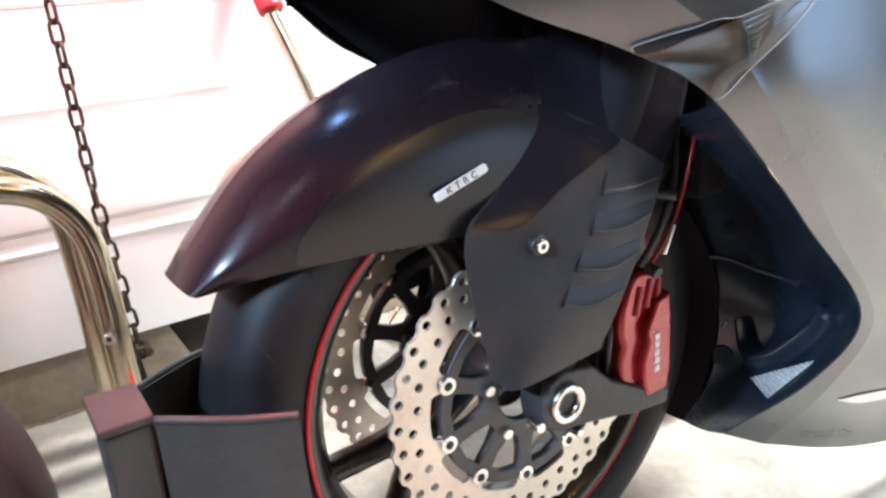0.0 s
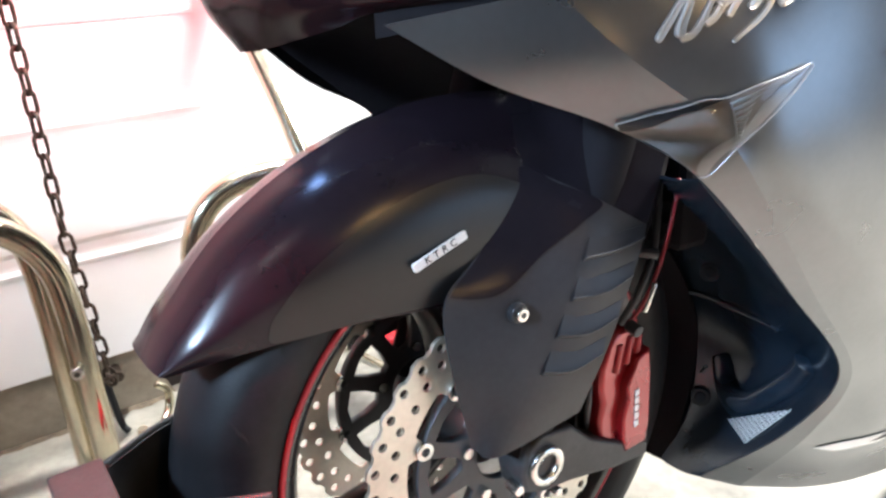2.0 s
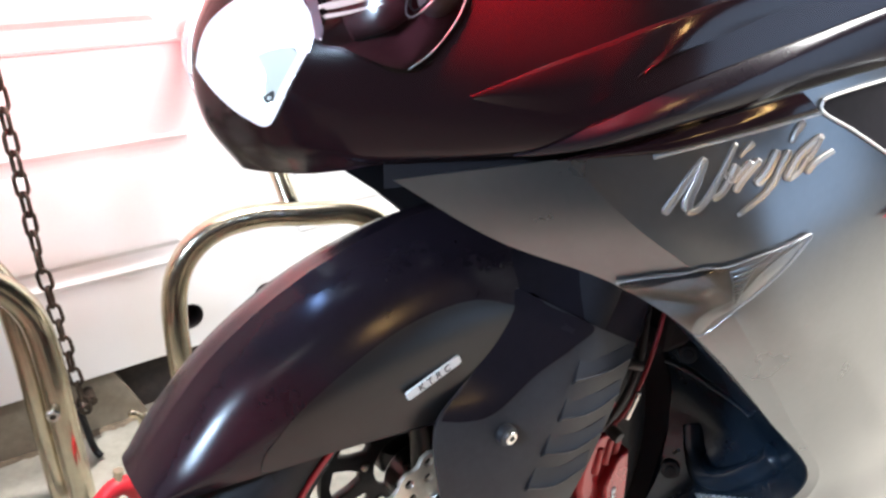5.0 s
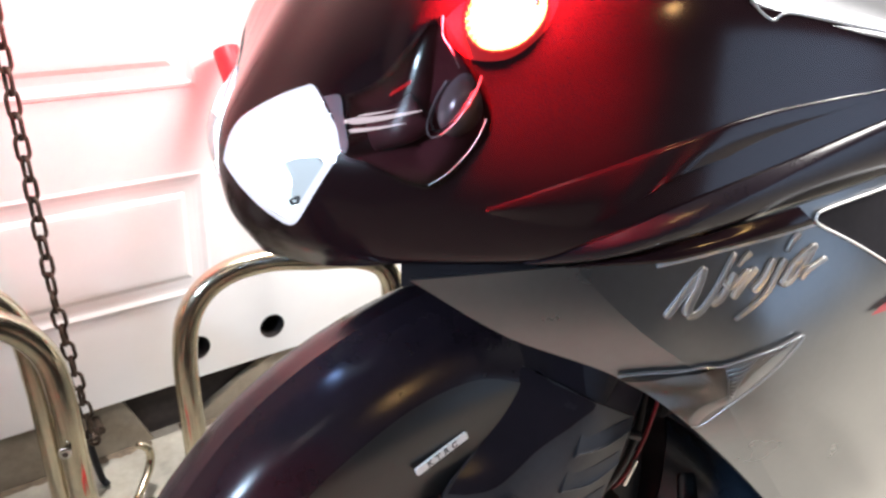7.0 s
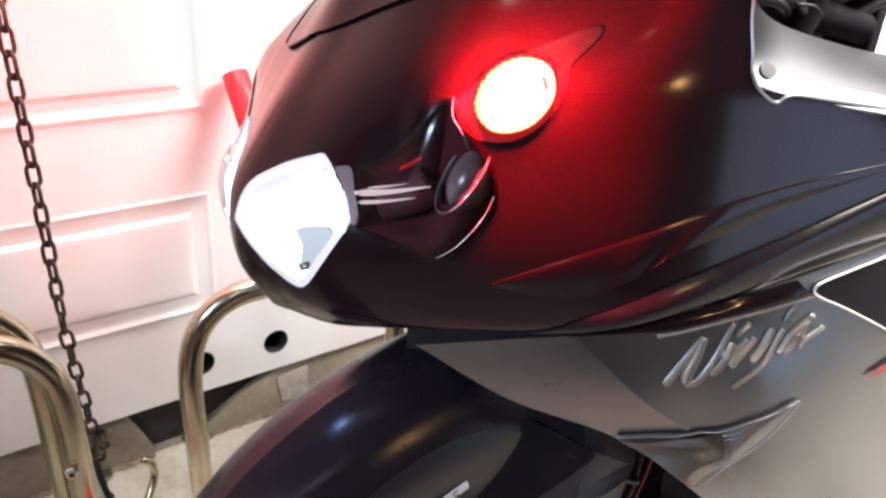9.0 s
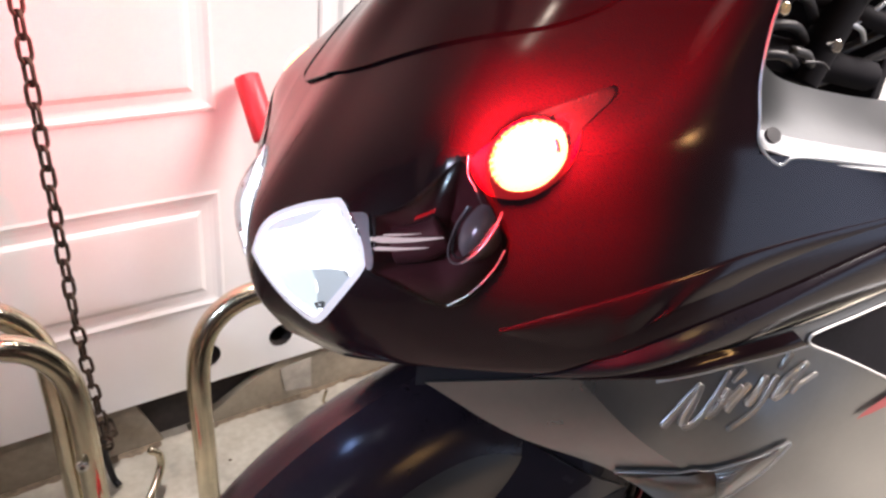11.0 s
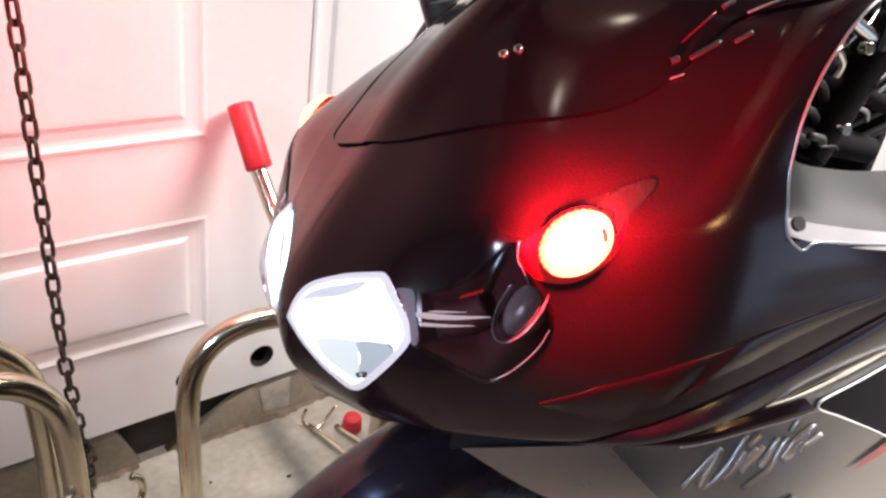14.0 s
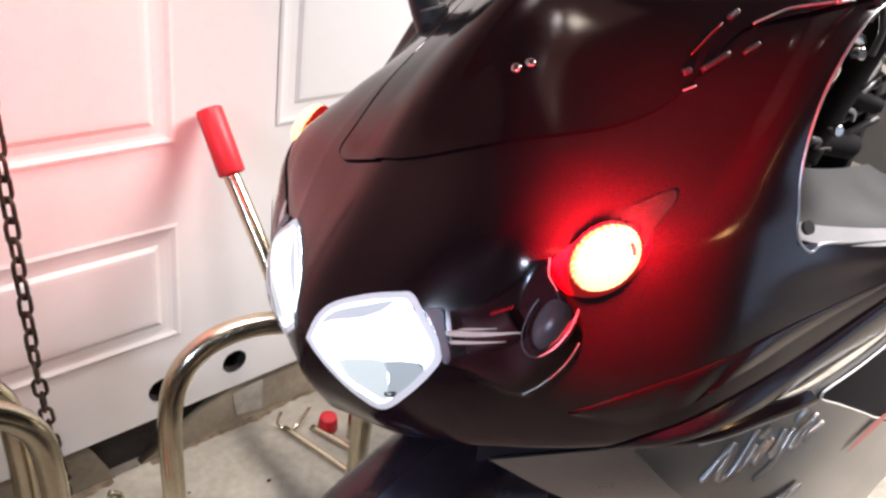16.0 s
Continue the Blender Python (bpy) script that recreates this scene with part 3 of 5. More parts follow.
def disc(y, s):
    """A petal brake disc with rows of drilled holes, and its carrier."""
    m = Matrix.Translation((0, y, 0.306)) @ Matrix.Rotation(radians(90), 4, "X")
    outer, inner, n = [], [], 10
    for i in range(432):
        a = 2 * math.pi * i / 432
        r = 0.1545 + 0.0020 * max(-1, min(1, 1.7 * math.cos(a * 36)))
        outer.append((r * math.cos(a), r * math.sin(a)))
    for i in range(200):
        a = 2 * math.pi * i / 200
        k = abs(((a * n / (2 * math.pi)) % 1) - 0.5) * 2
        r = 0.114 - (0.019 * min(1, max(0, (0.34 - k) / 0.18)))
        inner.append((r * math.cos(a), r * math.sin(a)))
    holes = []
    for i in range(36):
        a0 = 2 * math.pi * i / 36
        for da, r in ((0.0, (0.1478, 0.1462, 0.1485)[i % 3]), (0.06, (0.1330, 0.1300, 0.1275)[i % 3])):
            holes.append(ring_pts(0.0050, 14, r * math.cos(a0 + da), r * math.sin(a0 + da)))
    cut_plate("brake_disc", [outer, inner, *holes], 0.0028, m, DISC, wheel, "drilled petal brake disc of ground steel")
    body = [(0.102 * math.cos(2 * math.pi * i / 120), 0.102 * math.sin(2 * math.pi * i / 120)) for i in range(120)]
    cuts = []
    for i in range(10):
        a0, h = 2 * math.pi * (i + 0.0) / 10, 0.23
        cuts.append([(r * math.cos(a0 + t), r * math.sin(a0 + t)) for r, t in ((0.052, -0.12), (0.052, 0.12), (0.07, h * 0.95), (0.091, h), (0.093, 0), (0.091, -h), (0.07, -h * 0.95))])
    cut_plate("disc_carrier", [body, ring_pts(0.036, 40), *cuts], 0.008, m @ Matrix.Translation((0, 0, -s * 0.001)), CARRIER, wheel, "dark grey spoked disc carrier", bevel=0.0012)
    for i in range(10):
        a = 2 * math.pi * (i + 0.5) / 10
        x, z = 0.100 * math.cos(a), 0.306 + 0.100 * math.sin(a)
        bm = bmesh.new()
        add_cyl(bm, (x, y - 0.006, z), (x, y + 0.006, z), 0.0095)
        part("disc_button", bm, STEEL, wheel, bevel=0.001)
        bm = bmesh.new()
        add_cyl(bm, (x, y - 0.0065, z), (x, y + 0.0065, z), 0.0045)
        part("button_core", bm, PLASTIC, wheel)
    for i in range(5):
        a = 2 * math.pi * (i + 0.3) / 5
        x, z = 0.05 * math.cos(a), 0.306 + 0.05 * math.sin(a)
        cyl("carrier_bolt", (x, y - 0.010, z), (x, y + 0.010, z), 0.006, STEEL, wheel, seg=12, bevel=0.001)


disc(-0.078, 1)
disc(0.078, -1)

def across_wheel(p):
    return np.array((p[0], -p[1], p[2]))


# front mudguard: an arched shell over the tyre
fender = group("front_mudguard", "glossy black front mudguard")
FENDER_NET = []
for a, r, half, low in ((153, 0.346, 0.038, 0.336), (146, 0.344, 0.058, 0.294), (133, 0.342, 0.072, 0.232), (118, 0.337, 0.081, 0.192), (102, 0.336, 0.086, 0.172), (88, 0.338, 0.090, 0.168), (74, 0.342, 0.094, 0.172), (60, 0.336, 0.096, 0.21), (48, 0.33, 0.096, 0.26)):
    c, s = math.cos(radians(a)), math.sin(radians(a))
    drop = r - low
    row = []
    for f, d in ((0.0, 0.0), (0.36, 0.045), (0.68, 0.15), (0.93, 0.36), (1.0, 0.58), (0.985, 1.0)):
        rr = r - min(d * 0.165, d * drop)
        if d == 1.0:
            rr = low
        row.append((rr * c, -half * f, 0.306 + rr * s))
    FENDER_NET.append(tuple(row))
FENDER_S = Sheet(FENDER_NET)
FENDER_S.skin("left_half", BLACK, fender)
FENDER_S.patch("side_panel", [(3.42, 5.08), (2.88, 4.4), (2.74, 3.6), (2.88, 2.88), (3.21, 2.17), (3.75, 1.75), (4.3, 1.45), (4.93, 1.35), (4.96, 2.12), (4.96, 3.0), (4.96, 3.6), (4.96, 4.4), (4.5, 4.8), (4.0, 5.05)], FPANEL, fender, "satin black side panel", lift=0.0006, rings=10, n=120)
FENDER_S.skin("right_half", BLACK, fender, mirror=True, turn=across_wheel)


badge_at = Vector((-0.079, -0.0875, 0.5285))
badge_m = Matrix.Translation(badge_at) @ Matrix.Rotation(radians(-20.5), 4, "Y") @ Matrix.Rotation(radians(90), 4, "X") @ Matrix.Rotation(radians(-4), 4, "X")
bl = [(x * 0.0285, y * 0.0038) for x, y in ((-1, -0.7), (-0.95, -1), (0.95, -1), (1, -0.7), (1, 0.7), (0.95, 1), (-0.95, 1), (-1, 0.7))]
cut_plate("badge", [bl], 0.002, badge_m, LABELW, fender, "small white lettered badge", bevel=0.0003)
cu = bpy.data.curves.new("lettering", "FONT")
cu.body, cu.size, cu.align_x, cu.align_y, cu.extrude, cu.space_character = "KTRC", 0.0092, "CENTER", "CENTER", 0.0003, 1.75
tmp = bpy.data.objects.new("lettering", cu)
me = bpy.data.meshes.new_from_object(tmp)
bpy.data.objects.remove(tmp)
me.transform(badge_m @ Matrix.Translation((0, 0, 0.0016)))
me.materials.clear()
me.materials.append(PLASTIC)
new("lettering", me).parent = fender

# fork guards with their louvres, fork legs and axle clamps
GUARD_NET = (
    ((0.010, -0.080, 0.590), (0.062, -0.126, 0.560), (0.120, -0.138, 0.527)),
    ((-0.036, -0.086, 0.520), (0.038, -0.134, 0.506), (0.104, -0.142, 0.490)),
    ((-0.080, -0.096, 0.484), (0.016, -0.134, 0.452), (0.087, -0.143, 0.450)),
    ((-0.082, -0.110, 0.420), (-0.012, -0.134, 0.400), (0.066, -0.143, 0.405)),
    ((-0.064, -0.112, 0.344), (-0.048, -0.132, 0.340), (0.044, -0.138, 0.356)),
)
GUARD_S = Sheet(GUARD_NET)
guard = group("left_fork_guard", "black moulded fork guard with four louvres")
GUARD_S.skin("front_shell", PLASTIC, guard, u=(0, 1), thick=0.004)
GUARD_S.skin("rear_shell", PLASTIC, guard, u=(1, 2), thick=0.004)
for line in (((1.04, 0.92), (1.46, 0.74), (1.97, 0.33)), ((1.04, 1.56), (1.46, 1.48), (1.95, 1.2)), ((1.02, 2.17), (1.46, 2.21), (1.93, 2.08)), ((1.03, 2.78), (1.46, 2.88), (1.9, 2.80))):
    rows = []
    for dv, lift in ((-0.34, 0.0004), (-0.12, 0.0028), (-0.02, 0.0046), (0.02, 0.0040), (0.05, 0.0002)):
        rows.append([GUARD_S.at(u, v + dv) + GUARD_S.normal(u, v) * lift * (1.0 if 1.1 < u < 1.9 else 0.75) for u, v in line])
    Sheet(rows).skin("louvre", PLASTIC, guard, res=6, thick=0.0008)
    # highlight on each louvre, put in as a tube of lighter grey
    tube("louvre_highlight", [GUARD_S.at(u, v - 0.02) + GUARD_S.normal(u, v) * (0.0046 if 1.1 < u < 1.9 else 0.0032) for u, v in line], 0.0010, CARRIER, guard, n=24, seg=8, taper=0.5)
GUARD_S.patch("gloss_arm", [(0.02, 1.9), (0.21, 1.84), (0.40, 1.62), (0.58, 0.95), (0.90, 0.42), (1.1, 0.03), (0.5, 0.03), (0.03, 0.05), (0.02, 1.0)], ARM, guard, "satin black arm of the mudguard", lift=0.0015, rings=8, n=70)


def on_guard(u, v, lift):
    p, n = FENDER_S.at(u, v), FENDER_S.normal(u, v)
    return p + (n if n @ (p - np.array((0, 0, 0.35))) > 0 else -n) * lift


TOP_S = Sheet((
    (on_guard(0.5, 4.7, -0.003), on_guard(0.6, 5.5, 0.004), (0.115, -0.100, 0.664), (0.175, -0.118, 0.644)),
    (on_guard(1.5, 4.8, -0.003), on_guard(1.6, 5.5, 0.005), (0.086, -0.112, 0.612), (0.152, -0.130, 0.580)),
    (on_guard(2.4, 4.85, -0.003), on_guard(2.4, 5.4, 0.006), (0.062, -0.120, 0.565), (0.124, -0.138, 0.525)),
    (on_guard(3.2, 4.9, -0.003), on_guard(3.2, 5.3, 0.007), (0.042, -0.126, 0.524), (0.108, -0.140, 0.494)),
))
shroud = TOP_S.skin("shroud", ARM, guard, label="dark satin shroud over the fork", thick=0.002)
shroud.modifiers.remove(shroud.modifiers["crisp_rim"])
bolt_at = np.array((-0.022, -0.1245, 0.470))
cyl("bolt_washer", bolt_at + (0, 0.006, 0), bolt_at + (0, -0.002, 0), 0.0095, PLASTIC, guard, bevel=0.001)
cyl("bolt_head", bolt_at, bolt_at + (0, -0.006, 0), 0.0065, STEEL, guard, "bright steel bolt", bevel=0.001)
cyl("bolt_socket", bolt_at + (0, -0.0055, 0), bolt_at + (0, -0.0064, 0), 0.003, PLASTIC, guard, seg=6)
right_guard = group("right_fork_guard")
GUARD_S.skin("shell", PLASTIC, right_guard, mirror=True, turn=across_wheel, thick=0.004)

CLAMP = [(-0.012, 0.302), (-0.006, 0.325), (0.010, 0.334), (0.046, 0.330), (0.074, 0.305), (0.118, 0.284), (0.160, 0.272), (0.160, 0.260), (0.112, 0.262), (0.082, 0.268), (0.046, 0.274), (0.012, 0.276), (-0.008, 0.284)]
UPRIGHT = Matrix.Rotation(radians(90), 4, "X")
for side, name in ((-1, "left_fork"), (1, "right_fork")):
    fork = group(name, "dark fork leg with a cast axle clamp")
    cyl("leg", (0.005, side * 0.098, 0.31), (0.125, side * 0.105, 0.70), 0.027, VOID, fork)
    cut_plate("axle_clamp", [CLAMP], 0.030, Matrix.Translation((0, side * 0.108, 0)) @ UPRIGHT, CASTING, fork, bevel=0.004)
    revolve("axle_ring", [(0.0125, 0.0), (0.0125, side * 0.008), (0.0195, side * 0.009), (0.0205, side * 0.007), (0.0205, 0.0)], STEEL, fork, "polished axle end", seg=40, centre=(0.012, side * 0.1245, 0.305))
    cyl("axle_socket", (0.012, side * 0.115, 0.305), (0.012, side * 0.128, 0.305), 0.0128, PLASTIC, fork, seg=6)
    cyl("clamp_bolt", (-0.016, side * 0.108, 0.285), (-0.016, side * 0.125, 0.285), 0.006, STEEL, fork, seg=12, bevel=0.001)
    cyl("clamp_bolt", (0.035, side * 0.11, 0.262), (0.035, side * 0.126, 0.262), 0.005, STEEL, fork, seg=12, bevel=0.001)

# brake calipers
BODY = [(0.100, 0.300), (0.098, 0.318), (0.104, 0.335), (0.097, 0.352), (0.097, 0.375), (0.106, 0.398), (0.120, 0.409), (0.146, 0.406), (0.158, 0.388), (0.163, 0.36), (0.168, 0.31), (0.172, 0.285), (0.160, 0.264), (0.118, 0.270)]
BRIDGE = [(0.128, 0.292), (0.125, 0.315), (0.132, 0.335), (0.128, 0.352), (0.142, 0.378), (0.158, 0.384), (0.163, 0.36), (0.168, 0.30), (0.164, 0.280), (0.134, 0.278)]
BODY, BRIDGE = ([(0.097 + (x - 0.097) * 0.84, z) for x, z in shape] for shape in (BODY, BRIDGE))
for side, name, paint in ((-1, "left_caliper", CALIPER), (1, "right_caliper", PLASTIC)):
    cal = group(name, "red anodised brake caliper" if side < 0 else "dark brake caliper")
    at = Matrix.Translation((0, side * 0.088, 0)) @ UPRIGHT
    cut_plate("body", [BODY], 0.052, at, paint, cal, bevel=0.006)
    cut_plate("bridge", [BRIDGE], 0.010, Matrix.Translation((0, side * 0.122, 0)) @ UPRIGHT, paint, cal, bevel=0.003)
    for x, z, dx in ((0.112, 0.392, 0.004), (0.126, 0.398, 0.004), (0.140, 0.398, 0.003)):
        cyl("rib", (x, side * 0.1195, z - 0.024), (x + dx, side * 0.118, z + 0.006), 0.005, paint, cal, seg=12, bevel=0.001)
    if side < 0:
        for k in range(5):
            z = 0.302 + 0.0092 * k
            bar = [(0.1445, z), (0.1495, z + 0.001), (0.1495, z + 0.0072), (0.1445, z + 0.0062)]
            cut_plate("marking_bar", [bar], 0.0012, Matrix.Translation((0, -0.1305, 0)) @ UPRIGHT @ Matrix.Rotation(radians(4), 4, "Z") @ Matrix.Translation((0.011, -0.01, 0)), LABELW, cal, "white marking on the caliper", bevel=0.0002)
    for x, z in ((0.146, 0.274), (0.161, 0.276)):
        cyl("pin", (x, side * 0.11, z), (x, side * 0.124, z), 0.0045, PLASTIC, cal, seg=12)
    tube("pad_spring", [(0.092, side * 0.104, 0.362), (0.085, side * 0.110, 0.34), (0.088, side * 0.106, 0.315), (0.096, side * 0.10, 0.297)], 0.004, CASTING, cal, n=16, seg=8)
    cut_plate("pad", [[(0.08, 0.300), (0.1, 0.296), (0.1, 0.37), (0.082, 0.366)]], 0.02, at, PLASTIC, cal, bevel=0.001)

lines = group("brake_lines", "red and black brake lines with steel fittings")
tube("red_line", [(0.178, -0.125, 0.56), (0.164, -0.13, 0.515), (0.150, -0.131, 0.473), (0.134, -0.128, 0.438), (0.128, -0.115, 0.415)], 0.0022, RED_LINE, lines, n=30, seg=8)
tube("black_line", [(0.165, -0.11, 0.58), (0.148, -0.126, 0.50), (0.128, -0.128, 0.455), (0.116, -0.118, 0.42)], 0.004, PLASTIC, lines, n=30, seg=8)
cyl("fitting", (0.146, -0.132, 0.462), (0.136, -0.130, 0.432), 0.0034, STEEL, lines, seg=10, bevel=0.001)
cyl("banjo", (0.126, -0.120, 0.417), (0.126, -0.134, 0.414), 0.0065, CASTING, lines, seg=16, bevel=0.001)
cyl("line_clip", (0.128, -0.118, 0.494), (0.148, -0.130, 0.490), 0.006, CASTING, lines, seg=10, bevel=0.001)

# ---- upper cowl and screen ----
LAMP_UV = [(0.29, 1.75), (0.58, 2.33), (1.17, 2.71), (1.75, 2.96), (2.0, 3.0), (2.38, 2.79), (2.75, 2.54), (2.85, 2.29), (2.62, 1.81), (2.1, 1.27), (1.6, 1.3), (0.95, 1.5)]
LENS_UV = [(2.62, 2.98), (2.86, 2.62), (2.93, 2.30), (3.3, 2.24), (3.65, 2.14), (4.12, 2.0), (4.36, 2.38), (4.5, 2.82), (4.36, 3.42), (3.98, 3.90), (3.62, 3.58), (3.12, 3.22)]
BACK_UV = [(6, 4), (7.1, 4), (7.1, 8.1), (6, 8.1)]
cowl = group("upper_cowl", "glossy black nose cowl")
HOLES = [spline([*o, o[0]], 60) for o in (LAMP_UV, LENS_UV)] + [np.array(BACK_UV)]
HOLES += [h * (-1, 1) for h in HOLES]
NOSE_S.skin("shell", COWL, cowl, u=(-7, 7), holes=HOLES, res=26, thick=0.003)
RIGHT_EDGE = [(0.4, 4.00), (0.9, 3.95), (1.25, 3.92), (1.48, 3.96), (1.58, 4.08), (1.58, 4.45), (1.70, 5.0), (1.9, 5.8), (2.4, 6.5), (2.7, 7.2), (2.9, 7.95), (1.9, 7.98), (0.9, 7.98)]
LEFT_EDGE = [(0.3, 4.12), (0.9, 4.35), (1.8, 4.8), (2.7, 5.3), (3.5, 5.8), (4.0, 6.25), (4.28, 6.85), (4.45, 6.99), (4.79, 7.17), (5.38, 7.28), (5.9, 7.4), (5.9, 7.95), (4.5, 7.98), (3.0, 7.98), (1.5, 7.98), (0.4, 7.98)]
# reflections in the screen, built as small coloured bars on it
REFLECTED_BITS = (
    ((4.02, 7.0), (4.07, 7.08), 0.0022, CASTING), ((4.55, 6.70), (4.68, 6.80), 0.0018, CARRIER), ((3.88, 6.44), (3.96, 6.48), 0.0028, PLASTIC),
    ((4.02, 6.27), (4.16, 6.34), 0.0008, SILVER), ((4.12, 6.5), (4.36, 6.69), 0.0022, PLASTIC), ((3.83, 6.62), (3.98, 6.95), 0.0007, CALIPER),
)
SCREEN_UV = [*LEFT_EDGE, *((-u, v) for u, v in RIGHT_EDGE[::-1])]
screen = group("windscreen", "dark tinted windscreen with steel bolts")
NOSE_S.patch("shield", SCREEN_UV, SCREEN, screen, lift=0.0026, rings=26, n=260)
rim_uv = [(-u, v) for u, v in ((0.2, 4.02), (0.9, 3.95), (1.25, 3.92), (1.48, 3.96), (1.58, 4.08), (1.58, 4.45), (1.70, 5.0), (1.9, 5.8), (2.4, 6.9))]
tube("screen_rim", [NOSE_S.at(u, v) + NOSE_S.normal(u, v) * 0.0022 for u, v in rim_uv], 0.0013, SCREEN, screen, "rounded rim of the screen", n=90, seg=10)
tube("edge_strip", [NOSE_S.at(u, v) + NOSE_S.normal(u, v) * 0.003 for u, v in ((4.42, 6.99), (4.6, 7.1), (4.79, 7.19), (5.38, 7.28), (5.92, 7.41))], 0.0011, SILVER, screen, "pale edge strip of the screen", n=40, seg=8)
for u, v in ((1.48, 5.79), (1.64, 5.92)):
    p, n = NOSE_S.at(u, v), NOSE_S.normal(u, v)
    bm = bmesh.new()
    add_cyl(bm, p + n * 0.0020, p + n * 0.0050, 0.0040, seg=16)
    part("screen_bolt", bm, STEEL, screen, bevel=0.001)
    cyl("bolt_socket", p + n * 0.0048, p + n * 0.0053, 0.0026, PLASTIC, screen, seg=6)


for (u0, v0), (u1, v1), r, mt in REFLECTED_BITS:
    a, c = NOSE_S.at(u0, v0) + NOSE_S.normal(u0, v0) * 0.004, NOSE_S.at(u1, v1) + NOSE_S.normal(u1, v1) * 0.004
    tube("screen_reflection", [a, (a + c) / 2, c], r, mt, screen, n=8, seg=10)


def dip(u, v, back, mirror):
    """A place behind the cowl's face."""
    u = -u if mirror else u
    return NOSE_S.at(u, v) - NOSE_S.normal(u, v) * back


# facets glow in set tones in place of the lamplight they would mirror
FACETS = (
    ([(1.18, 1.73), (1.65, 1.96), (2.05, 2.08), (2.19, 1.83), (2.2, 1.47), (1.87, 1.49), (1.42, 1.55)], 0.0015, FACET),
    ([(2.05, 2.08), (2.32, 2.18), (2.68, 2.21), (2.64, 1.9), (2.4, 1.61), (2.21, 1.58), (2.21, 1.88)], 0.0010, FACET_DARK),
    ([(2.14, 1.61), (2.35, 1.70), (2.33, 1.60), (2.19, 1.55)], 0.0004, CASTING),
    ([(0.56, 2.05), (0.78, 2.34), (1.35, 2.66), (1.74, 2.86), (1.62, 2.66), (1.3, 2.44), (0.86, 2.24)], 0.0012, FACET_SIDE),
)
for mirror, side in ((False, "left"), (True, "right")):
    headlamp = group(side + "_headlamp", "lit headlamp with a clear pointed lens")
    NOSE_S.patch("reflector", LAMP_UV, REFLECT, headlamp, "mirror-bright lamp bowl", lift=-0.004, dome=-0.040, rings=12, n=96, outer=1.05, mirror=mirror)
    NOSE_S.patch("bezel", LAMP_UV, EDGE, headlamp, "pale glowing lamp edge", lift=0.0014, inner=0.90, outer=1.02, rings=4, n=120, mirror=mirror)
    NOSE_S.patch("lens", LAMP_UV, LENS, headlamp, lift=0.002, dome=0.005, rings=8, n=96, outer=1.03, mirror=mirror)
    for u, v, back, r in ((1.75, 2.5, 0.020, 0.024), (2.4, 2.5, 0.016, 0.016), (1.15, 2.15, 0.014, 0.014)):
        bm = bmesh.new()
        bmesh.ops.create_uvsphere(bm, u_segments=20, v_segments=12, radius=r, matrix=Matrix.Translation(dip(u, v, back, mirror)) @ Matrix.Diagonal((0.45, 1, 0.85, 1)))
        part("lit_element", bm, BEAM, headlamp, "glowing white lamp")
    NOSE_S.patch("lit_bowl", [(0.5, 1.84), (0.75, 2.3), (1.2, 2.58), (1.75, 2.84), (2.0, 2.88), (2.32, 2.70), (2.66, 2.5), (2.72, 2.3), (2.6, 2.05), (2.4, 1.72), (2.08, 1.42), (1.6, 1.45), (1.0, 1.62)], BOWL, headlamp, "glowing white lamp", lift=0.0002, dome=-0.006, rings=8, n=96, outer=1.10, mirror=mirror)
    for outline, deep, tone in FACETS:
        NOSE_S.patch("reflector_facet", outline, tone, headlamp, "grey-blue facet with mirrored lamplight painted in", lift=0.0022 - deep, dome=-0.001, rings=4, n=40, mirror=mirror)
    for line in (((2.06, 2.90), (2.13, 2.84), (2.19, 2.74)), ((2.50, 2.30), (2.60, 2.22), (2.70, 2.16))):
        tube("reflector_edge", [dip(u, v, -0.0014, mirror) for u, v in line], 0.0007, CASTING, headlamp, n=14, seg=8, taper=0.8)

